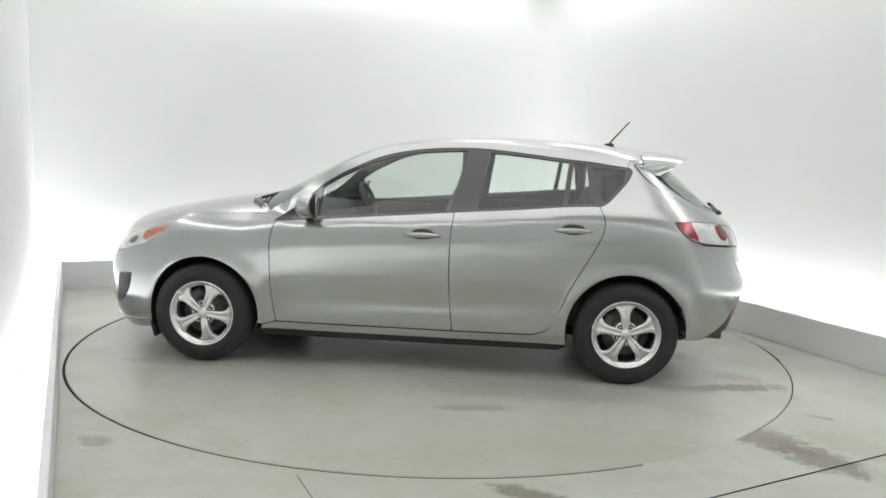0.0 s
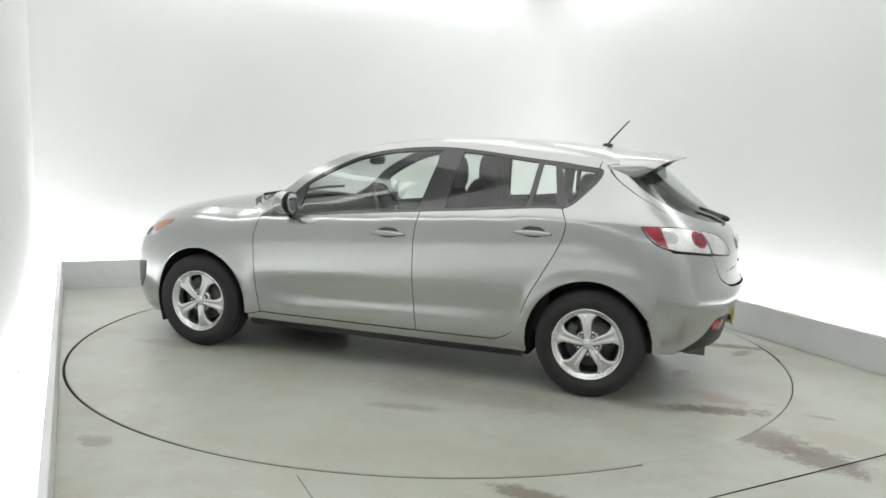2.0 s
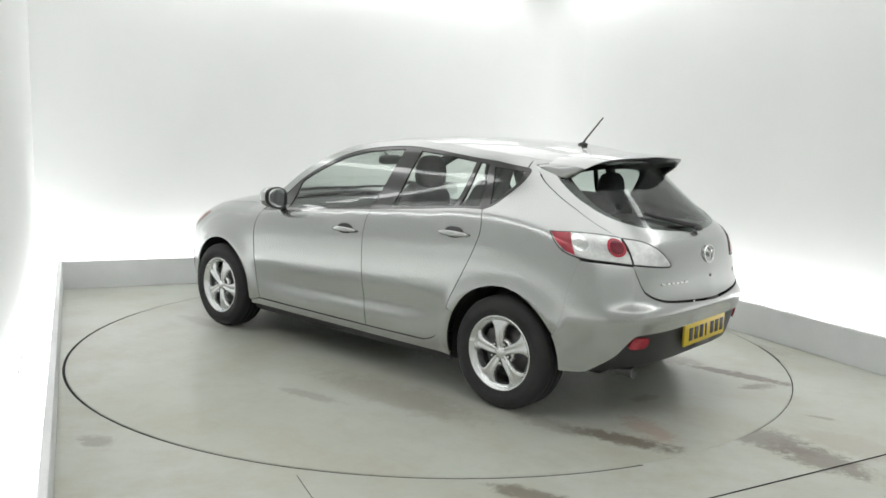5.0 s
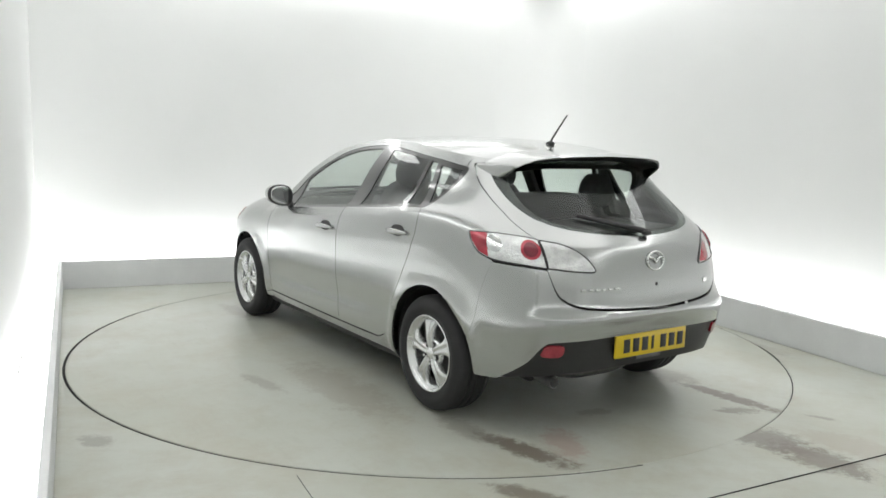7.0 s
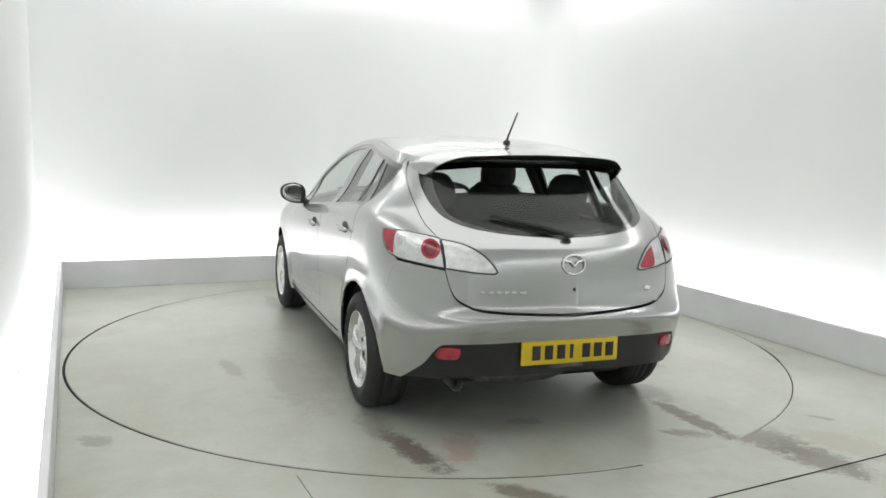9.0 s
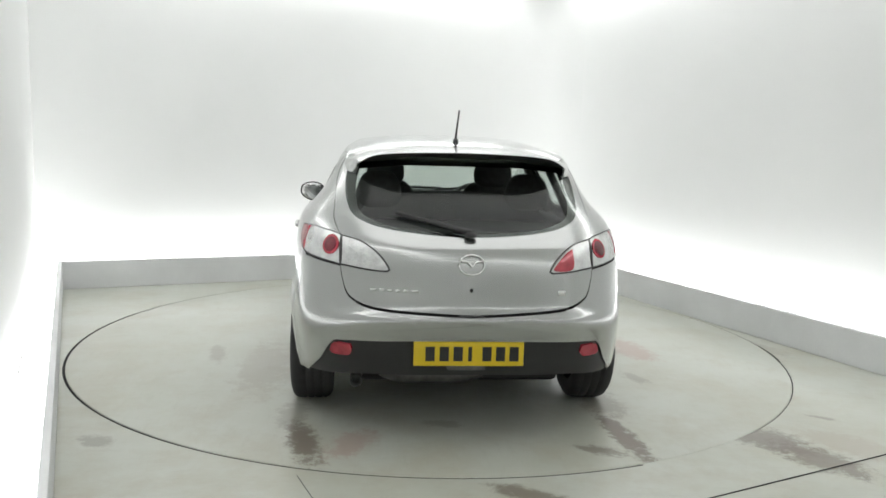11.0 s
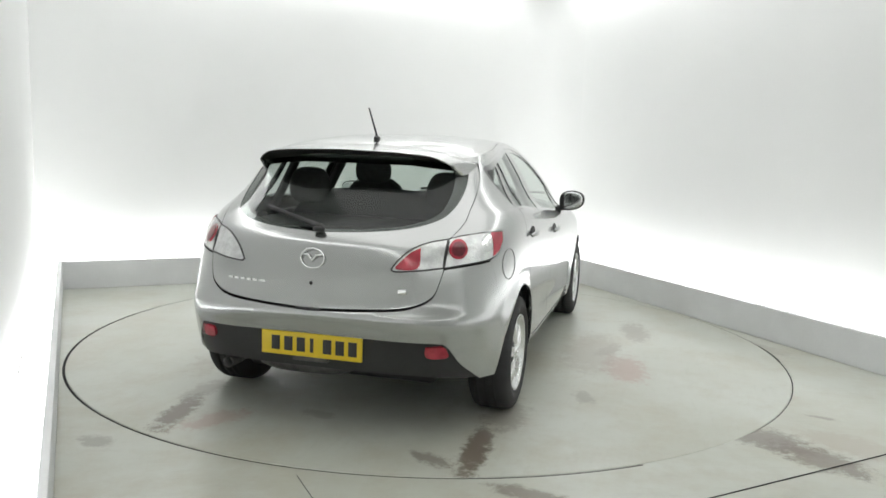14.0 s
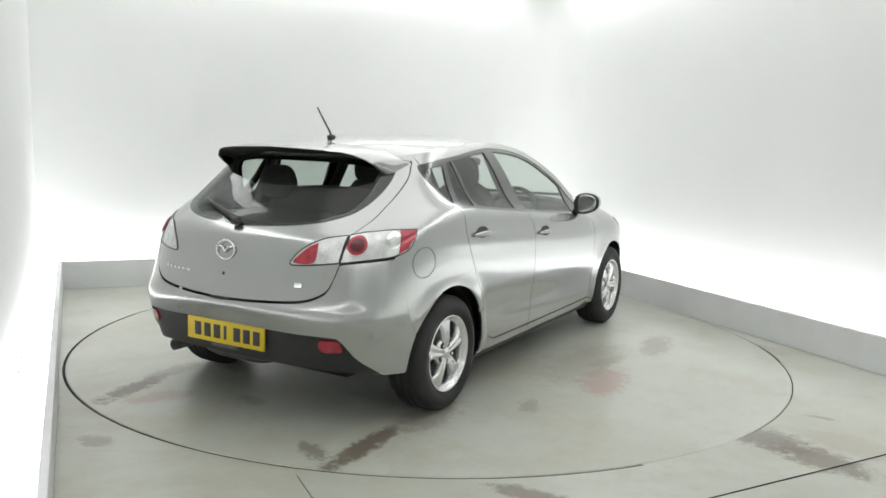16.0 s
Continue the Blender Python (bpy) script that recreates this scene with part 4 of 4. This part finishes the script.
def build_wheel(owner, x, y, side, turn):
    """A wheel with its hub face at y; side +1: left."""
    w = new("wheel")
    w.parent = owner
    w.matrix_basis = pose(x, y, 0.312, 0, turn, 0 if side > 0 else 180)
    w["label"] = "black tyre on a silver five-spoke alloy wheel"
    tyre = lathe_bm([(0.205, -0.175), (0.235, -0.192), (0.275, -0.190), (0.300, -0.175), (0.311, -0.150), (0.312, -0.145), (0.306, -0.143), (0.306, -0.133), (0.312, -0.131), (0.312, -0.100), (0.306, -0.098), (0.306, -0.088), (0.312, -0.086), (0.312, -0.058), (0.306, -0.056), (0.306, -0.046), (0.312, -0.044),
                     (0.312, -0.020), (0.309, -0.004), (0.301, 0.012), (0.288, 0.022), (0.262, 0.030), (0.258, 0.0315), (0.240, 0.031), (0.236, 0.029), (0.215, 0.022), (0.205, 0.010), (0.203, -0.02)], 96)
    part("tyre", tyre, RUBBER, w)
    part("rim", spoke_rim(), ALLOY, w, "silver five-spoke alloy rim")
    part("brake_disc", lathe_bm([(0.0, -0.055), (0.140, -0.055), (0.140, -0.078), (0.0, -0.078)], 48), DISC, w, "dull steel brake disc")
    part("brake_backing", lathe_bm([(0.0, -0.085), (0.178, -0.085), (0.178, -0.1), (0, -0.1)], 32), DARK, w, "dark brake backing")
    part("caliper", moved(box_bm(-0.055, 0.055, -0.075, -0.035, 0.085, 0.15, 0.012), pose(0, 0, 0, 0, 60, 0)), DISC, w, "steel brake caliper")
    part("centre_cap", lathe_bm([(0.0, 0.0165), (0.018, 0.016), (0.024, 0.013), (0.0245, 0.009)], 28), ALLOY, w)
    for k in range(5):
        a = radians(90 + 36 + 72 * k)
        spot = Matrix.Translation((0.057 * math.cos(a), 0.0, 0.057 * math.sin(a)))
        # raised black ring paints the shade of the nut's pocket
        part("nut_pocket_shade", moved(lathe_bm([(0.0095, 0.004), (0.0105, 0.0062), (0.0150, 0.0062), (0.0160, -0.010)], 18), spot), BLACK, w, "black ring painting the shade in a wheel nut's pocket", smooth=False)
        part("wheel_nut", moved(lathe_bm([(0.0, 0.0135), (0.0070, 0.0135), (0.0092, 0.0105), (0.0095, -0.010)], 6), spot), ALLOY, w, "steel wheel nut", smooth=False)
    return w


for wx, turn in ((1.32, -24.0), (-1.32, 5.0)):
    build_wheel(car, wx, 0.846, 1, turn)
    build_wheel(car, wx, -0.846, -1, turn)


# ---- underside, wheel housings ----
def housing(cx, sgn):
    bm = bmesh.new()
    rows = []
    for y in (0.835, 0.70, 0.56):
        rows.append([bm.verts.new((cx + 0.352 * math.cos(radians(t)), y * sgn, 0.318 + 0.352 * math.sin(radians(t)))) for t in (range(-18, 199, 9) if cx > 0 else range(-12, 178, 10))])
    for a, b in zip(rows, rows[1:]):
        for i in range(len(a) - 1):
            bm.faces.new((a[i], a[i + 1], b[i + 1], b[i]))
    bm.faces.new(rows[-1])
    return bm


for cx in (1.315, -1.315):
    for sgn in (1, -1):
        part("wheel_housing", housing(cx, sgn), DARK, car, "black wheel arch liner")
part("floor_pan", join_bm(box_bm(-0.97, 0.95, -0.80, 0.80, 0.19, 0.30, 0.02), box_bm(-1.75, 2.0, -0.52, 0.52, 0.21, 0.34, 0.03)), DARK, car, "black underside")
part("exhaust", join_bm(tube_bm([(-1.2, 0.42, 0.25), (-1.7, 0.50, 0.265), (-1.86, 0.525, 0.275), (-1.90, 0.53, 0.272)], 0.019, 16), moved(lathe_bm([(0.028, -1.83), (0.030, -1.950), (0.026, -1.950), (0.024, -1.84)], 20, "Z"), Matrix.Translation((0, 0.53, 0.272)) @ Matrix.Rotation(radians(90), 4, "Y"))), DISC, car, "steel exhaust pipe")
part("silencer", moved(shaped_bm(0.12, 0.28, 0.075, 3), Matrix.Translation((-1.78, 0.15, 0.30))), DISC, car, "dull steel silencer")


for sgn in (1, -1):
    part("air_deflector", moved(box_bm(-0.012, 0.012, -0.10, 0.10, -0.055, 0.05, 0.006), Matrix.Translation((1.668, 0.70 * sgn, 0.185)) @ pose(0, 0, 0, 0, 14, 0)), BLACK, car, "black rubber flap before the front wheel")


# ---- cabin ----
def seat(x, y, wide):
    s = new("seat")
    s.parent = car
    s["label"] = "charcoal cloth car seat"
    s.matrix_basis = pose(x, y, 0)
    part("cushion", moved(shaped_bm(0.26, wide, 0.10, 4), Matrix.Translation((0.06, 0, 0.50))), CLOTH, s)
    part("backrest", moved(shaped_bm(0.085, wide, 0.34, 4, 28, lambda a, b, c: Vector((a - 0.02 * (b / wide) ** 2, b * (1 - 0.16 * max(0, c / 0.34)), c))), Matrix.Translation((-0.31, 0, 0.84 if wide < 0.4 else 0.82)) @ Matrix.Rotation(radians(-17), 4, "Y")), CLOTH, s)
    hw = 0.125
    drop = 0.0 if wide < 0.4 else 0.075  # the rear headrests are pushed down
    offs = (0,) if wide < 0.4 else (-0.42, 0.42)
    for o in offs:
        part("headrest", moved(shaped_bm(0.055, hw, 0.105, 3.4, 24, lambda a, b, c: Vector((a, b * (1 - 0.2 * max(0, c / 0.1)), c))), Matrix.Translation((-0.435, o, 1.235 - drop))), CLOTH, s)
        for q in (-0.045, 0.045):
            part("headrest_post", tube_bm([(-0.425, o + q, 1.10 - drop), (-0.432, o + q, 1.20 - drop)], 0.006, 8), CHROME, s)


for sy in (0.36, -0.36):
    seat(0.10, sy, 0.245)
seat(-0.78, 0.0, 0.62)
part("dashboard", join_bm(moved(shaped_bm(0.22, 0.70, 0.15, 4, 28), Matrix.Translation((0.82, 0, 0.83))), box_bm(0.7, 1.15, -0.66, 0.66, 0.5, 0.86, 0.04)), TRIM, car, "dark grey dashboard")
wheel_m = Matrix.Translation((0.47, -0.36, 0.93)) @ Matrix.Rotation(radians(-66), 4, "Y")
sw = [(0.185 * math.cos(t), 0.185 * math.sin(t), 0) for t in np.linspace(0, 2 * math.pi, 33)]
part("steering_wheel", join_bm(moved(tube_bm(sw, 0.016, 10), wheel_m), moved(shaped_bm(0.075, 0.085, 0.03, 3), wheel_m), moved(box_bm(-0.02, 0.02, -0.18, 0.18, -0.012, 0.012, 0.006), wheel_m)), TRIM, car, "black steering wheel")
for sgn in (1, -1):
    part("door_lining", join_bm(box_bm(-0.23, 0.80, 0.70 * sgn - 0.03, 0.70 * sgn + 0.03, 0.32, 0.94, 0.02), box_bm(-1.05, -0.28, 0.70 * sgn - 0.03, 0.70 * sgn + 0.03, 0.32, 0.99, 0.02)), TRIM, car, "dark grey inner door lining")
    part("rear_inner_pillar", moved(box_bm(-0.03, 0.03, -0.022, 0.022, 1.00, 1.38, 0.012), Matrix.Translation((-1.115, 0, 0)) @ Matrix(((1, 0, 0, 0), (0, 1, -0.52 * sgn, sgn * 1.235), (0, 0, 1, 0), (0, 0, 0, 1)))), TRIM, car, "dark inner trim behind the rear door")
    part("inner_pillar", moved(box_bm(-0.05, 0.05, -0.02, 0.02, 0.98, 1.40, 0.012), Matrix.Translation((-0.33, 0, 0)) @ Matrix(((1, 0, 0, 0), (0, 1, -0.52 * sgn, sgn * 1.255), (0, 0, 1, 0), (0, 0, 0, 1)))), TRIM, car, "grey inner door pillar")
    part("boot_side", box_bm(-1.70, -1.06, 0.56 * sgn - 0.02, 0.56 * sgn + 0.02, 0.40, 0.98, 0.02), TRIM, car, "dark grey boot side lining")
part("cabin_floor", box_bm(-1.9, 1.0, -0.68, 0.68, 0.31, 0.36, 0.01), TRIM, car, "dark cabin carpet")
part("parcel_shelf", box_bm(-1.80, -1.22, -0.56, 0.56, 0.975, 0.995, 0.005), TRIM, car, "dark grey parcel shelf")
part("bulkhead", box_bm(0.98, 1.02, -0.7, 0.7, 0.3, 0.95, 0.005), DARK, car, "dark bulkhead")
part("tailgate_lining", box_bm(-1.93, -1.91, -0.46, 0.46, 0.66, 0.93, 0.008), TRIM, car, "dark inner boot lid lining")
part("rear_view_mirror", join_bm(moved(shaped_bm(0.02, 0.115, 0.035, 3.5), Matrix.Translation((0.40, 0, 1.285))), tube_bm([(0.41, 0, 1.29), (0.46, 0, 1.34)], 0.01, 8)), BLACK, car, "black inner rear-view mirror")


# ---- outside fittings ----
def on_skin(c, z, lift=0.0):
    p = skin(c, z)
    u = skin(c + 0.005, z) - skin(c - 0.005, z)
    v = skin(c, z + 0.005) - skin(c, z - 0.005)
    n = np.cross(v, u)
    n /= np.linalg.norm(n)
    return Vector(p + n * lift), Vector(u).normalized(), Vector(n)


def handle_bm(x, z, sgn):
    p, u, n = on_skin(x, z)
    m = Matrix((u, n, u.cross(n) * -1)).transposed().to_4x4()
    m.translation = p
    def bend(a, b, c):
        return Vector((a, b + 0.030 - 0.018 * (a / 0.11) ** 2, c * (1 - 0.25 * (a / 0.11) ** 2) + 0.004))
    bar = moved(shaped_bm(0.112, 0.012, 0.016, 2.6, 24, bend), m)
    # dark bulge that paints the shade in the body-colour recess
    cup = moved(shaped_bm(0.070, 0.006, 0.032, 2.2, 24), m @ Matrix.Translation((0, 0.0015, -0.004)))
    for b in (bar, cup):
        if sgn < 0:
            moved(b, Matrix.Diagonal((1, -1, 1, 1)))
            bmesh.ops.reverse_faces(b, faces=b.faces[:])
    return bar, cup


for doors, hx, hz in ((FRONT_DOORS, -0.070, 0.868), (REAR_DOORS, -0.975, 0.932)):
    for d, sgn in zip(doors, (1, -1)):
        bar, cup = handle_bm(hx, hz, sgn)
        part("door_handle", bar, PAINT, d, "silver pull handle")
        part("handle_recess_shade", cup, TRIM, d, "dark patch painting the shade in the handle recess")


def door_mirror(sgn):
    m = new("door_mirror")
    m.parent = FRONT_DOORS[0 if sgn > 0 else 1]
    m["label"] = "silver and black door mirror"
    mid = 0.893 * sgn
    def shell(a, b, c):
        out = b * sgn / 0.092
        return Vector((a * (1 - 0.25 * abs(out)), b, c * (1 - 0.20 * max(0, out)) + 0.008 * out))
    part("cap", moved(shaped_bm(0.080, 0.092, 0.074, 2.6, 28, lambda a, b, c: shell(max(a, -0.04), b, c)), Matrix.Translation((0.632, mid, 1.017))), PAINT, m, "silver mirror cap")
    part("rim", moved(shaped_bm(0.012, 0.0945, 0.0755, 2.8, 28, shell), Matrix.Translation((0.592, mid, 1.017))), BLACK, m, "black mirror rim")
    part("mirror_glass", moved(shaped_bm(0.006, 0.082, 0.064, 2.8, 28, shell), Matrix.Translation((0.578, mid, 1.018)) @ pose(0, 0, 0, 0, 0, 9 * sgn)), MIRROR, m, "mirror glass")
    part("foot", tube_bm([(0.67, 0.78 * sgn, 0.950), (0.645, 0.82 * sgn, 0.954), (0.630, 0.865 * sgn, 0.966)], 0.022, 12), BLACK, m, "black mirror foot")


for sgn in (1, -1):
    door_mirror(sgn)

# spoiler over the rear window
def spoiler_bm(low):
    xs = np.linspace(-1.402, -1.738, 9)
    edge = curve([0, 0.30, 0.48, 0.555, 0.60], [1.382, 1.375, 1.361, 1.338, 1.312])
    root = curve([0, 0.25, 0.40, 0.50, 0.60], [1.413, 1.404, 1.388, 1.368, 1.328])
    ys = np.concatenate([np.linspace(-0.6, -0.44, 9), np.linspace(-0.40, 0.40, 17), np.linspace(0.44, 0.6, 9)])
    bm = bmesh.new()
    def z_at(t, y):
        return float(root(abs(y)) * (1 - t) + edge(abs(y)) * t + 0.006 * math.sin(math.pi * t))
    def x_at(t, y):
        return float(xs[0] + (xs[-1] - xs[0]) * t * (1 - 0.42 * (abs(y) / 0.6) ** 4) - 0.0)
    T = np.linspace(0, 1, 9)
    def grid(f):
        return [[bm.verts.new(f(t, y)) for y in ys] for t in T]
    def thick(t, y):
        e = min(1, max(0, (abs(y) - 0.42) / 0.18))
        return (0.006 - 0.002 * e) + (0.085 - 0.055 * e) * (1 - t) ** 1.2
    def top_at(t, y):
        return (x_at(t, y), y * (1 - 0.10 * t), z_at(t, y))
    def low_at(t, y):
        return (x_at(t, y) + 0.005 * t, y * (1 - 0.10 * t) * 0.995, z_at(t, y) - thick(t, y))
    g = grid(low_at if low else top_at)
    for a, b in zip(g, g[1:]):
        for i in range(len(ys) - 1):
            bm.faces.new((a[i], a[i + 1], b[i + 1], b[i]))
    row = [bm.verts.new((low_at if not low else top_at)(1, y)) for y in ys]
    if low:
        for i in range(len(ys) - 1):
            bm.faces.new((g[-1][i], row[i], row[i + 1], g[-1][i + 1]))
    else:
        for e, y in ((0, ys[0]), (-1, ys[-1])):
            col = [bm.verts.new(low_at(t, y)) for t in T[:-1]] + [row[e]]
            for i in range(len(T) - 1):
                bm.faces.new((g[i][e], col[i], col[i + 1], g[i + 1][e]))
    bmesh.ops.recalc_face_normals(bm, faces=bm.faces[:])
    return bm


part("spoiler", spoiler_bm(False), PAINT, tailgate, "silver roof spoiler")
part("spoiler_underside", spoiler_bm(True), BLACK, tailgate, "black underside of the spoiler")



def fin_bm(sgn):
    """Closes the spoiler's end down to the glass."""
    xs0, xs1 = -1.402, -1.738
    edge_z, root_z = 1.312, 1.328
    T = np.linspace(0, 1, 9)
    base = smooth_line([at_y(0.602, 1.318), at_y(0.590, 1.285), at_y(0.568, 1.262), at_y(0.535, 1.262)], 0.002)
    bm = bmesh.new()
    grids = []
    for inset in (0.0, 0.012):
        rows = []
        for t in T:
            hi = Vector((xs0 + (xs1 - xs0) * t * 0.58, 0.6 * (1 - 0.10 * t) - inset, root_z * (1 - t) + edge_z * t + 0.006 * math.sin(math.pi * t) - 0.001))
            lo = Vector(skin(*base[int(round(t * (len(base) - 1)))]))
            lo = Vector((lo.x, lo.y - inset, lo.z))
            mid = (hi + lo) / 2 + Vector((0, 0.006, 0))
            rows.append([bm.verts.new((q.x, q.y * sgn, q.z)) for q in (hi, hi * 0.4 + mid * 0.6, mid * 0.6 + lo * 0.4, lo)])
        grids.append(rows)
    for rows in grids:
        for a, b in zip(rows, rows[1:]):
            for i in range(3):
                bm.faces.new((a[i], a[i + 1], b[i + 1], b[i]))
    for k in (0, 8):
        for i in range(3):
            bm.faces.new((grids[0][k][i], grids[0][k][i + 1], grids[1][k][i + 1], grids[1][k][i]))
    bmesh.ops.recalc_face_normals(bm, faces=bm.faces[:])
    return bm


for sgn in (1, -1):
    part("spoiler_fin", fin_bm(sgn), PAINT, tailgate, "silver end of the spoiler")

# aerial
part("aerial", join_bm(moved(shaped_bm(0.035, 0.016, 0.014, 2.2, 16), Matrix.Translation((-1.245, 0, 1.440))), tube_bm([(-1.245, 0, 1.445), (-1.262, 0, 1.472), (-1.375, 0, 1.602)], 0.0075, 10, 0.0042)), BLACK, car, "black rod aerial on the roof")

# rear wiper
p0, _, n0 = on_skin(C_REAR, 0.985, 0.02)
wl = [on_skin(at_y(y, z)[0], z, 0.016)[0] for y, z in ((0.0, 0.998), (0.08, 1.015), (0.18, 1.038), (0.27, 1.058), (0.34, 1.075))]
part("rear_wiper", join_bm(moved(shaped_bm(0.018, 0.030, 0.014, 2.5), Matrix.Translation(p0)), tube_bm([p0] + wl, 0.019, 10, 0.009)), BLACK, tailgate, "black rear wiper")
# front wipers at the screen's foot
part("cowl", moved(shaped_bm(0.13, 0.74, 0.012, 3, 28, lambda a, b, c: Vector((a - 0.24 * (b / 0.74) ** 2, b, c - 0.075 * (b / 0.74) ** 4))), Matrix.Translation((1.10, 0, 1.006))), BLACK, car, "black plastic cowl under the windscreen")
for y0, y1 in ((0.45, -0.15), (-0.1, -0.62)):
    part("front_wiper", tube_bm([(1.06, y0, 1.026), (1.02, (y0 + y1) / 2, 1.042), (0.98, y1, 1.042)], 0.010, 8), BLACK, car, "black windscreen wiper")

# badge: plain chrome oval with a wing bar
bc, bu, bn = on_skin(C_REAR, 0.868, 0.006)
oval = [bc + Vector((0, 0.060 * math.cos(t), 0.047 * math.sin(t))) + Vector((0.004 * math.sin(t), 0, 0)) for t in np.linspace(0, 2 * math.pi, 33)]
wing = [bc + Vector((-0.002, y, z)) for y, z in ((-0.050, 0.018), (-0.022, 0.016), (0.0, -0.010), (0.022, 0.016), (0.050, 0.018))]
part("badge", join_bm(tube_bm(oval, 0.005, 8), tube_bm(wing, 0.006, 8)), CHROME, tailgate, "chrome oval badge")
# model lettering: plain bars
for y, w in ((0.455, 0.028), (0.415, 0.024), (0.378, 0.024), (0.342, 0.024), (0.306, 0.024), (0.262, 0.034)):
    pc, pu, pn = on_skin(at_y(y, 0.742)[0], 0.742, 0.002)
    ang = math.degrees(math.atan2(pn.y, -pn.x))
    part("letter_bar", moved(box_bm(-0.002, 0.002, -w / 2, w / 2, -0.006, 0.006, 0.001), Matrix.Translation(pc) @ pose(0, 0, 0, 0, 0, -ang)), ALLOY, tailgate, "small chrome lettering bar")
pc, pu, pn = on_skin(2 * C_REAR - at_y(0.44, 0.735)[0], 0.735, 0.002)
part("letter_bar", moved(box_bm(-0.002, 0.002, -0.020, 0.020, -0.012, 0.012, 0.001), Matrix.Translation(pc) @ pose(0, 0, 0, 0, 0, 12)), CHROME, tailgate, "small chrome lettering bar")
# key hole
kc, _, _ = on_skin(C_REAR, 0.752, 0.001)
part("key_hole", moved(shaped_bm(0.004, 0.008, 0.009, 2.2, 12), Matrix.Translation(kc)), BLACK, tailgate, "small dark key hole")
# boot release recess
rc, _, _ = on_skin(C_REAR, 0.636, -0.012)
part("boot_latch", moved(shaped_bm(0.014, 0.065, 0.014, 3), Matrix.Translation(rc)), BLACK, tailgate, "dark boot release recess")

# number plate: writing kept as plain bars
plate = part("number_plate", box_bm(-2.094, -2.080, -0.262, 0.262, 0.388, 0.505, 0.004), YELLOW, car, "yellow number plate with dark bars")
for y in (0.185, 0.118, 0.052, -0.005, -0.085, -0.150, -0.215):
    part("character_bar", box_bm(-2.0965, -2.0935, y - (0.009 if y == -0.005 else 0.022), y + (0.009 if y == -0.005 else 0.022), 0.412, 0.482, 0.0008), BLACK, plate, "dark bar")
part("tow_cover", box_bm(-2.085, -2.050, -0.08, 0.10, 0.365, 0.387, 0.003), DISC, car, "grey strip below the number plate")

# fuel flap on the right rear quarter
fc = at_x(-1.565, 0.83)
flap = [on_skin(fc[0] + 0.072 * math.cos(t), fc[1] + 0.075 * math.sin(t), 0.0008)[0] for t in np.linspace(0, 2 * math.pi, 41)]
part("fuel_flap", tube_bm([Vector((q.x, -q.y, q.z)) for q in flap], 0.0015, 6), DISC, car, "round fuel flap joint")


# ---- what moves ----
def motions():
    """The plate and the car on it turn together, steadily."""
    rows_plate, rows_car = [], []
    for k in range(17):
        turn = Matrix.Rotation(radians(TURN_START + TURN_RATE * k), 4, "Z")
        rows_plate.append((float(k), turn))
        rows_car.append((float(k), turn @ Matrix.Translation((CAR_X, CAR_Y, 0))))
    walk(turntable, rows_plate)
    walk(car, rows_car)


motions()
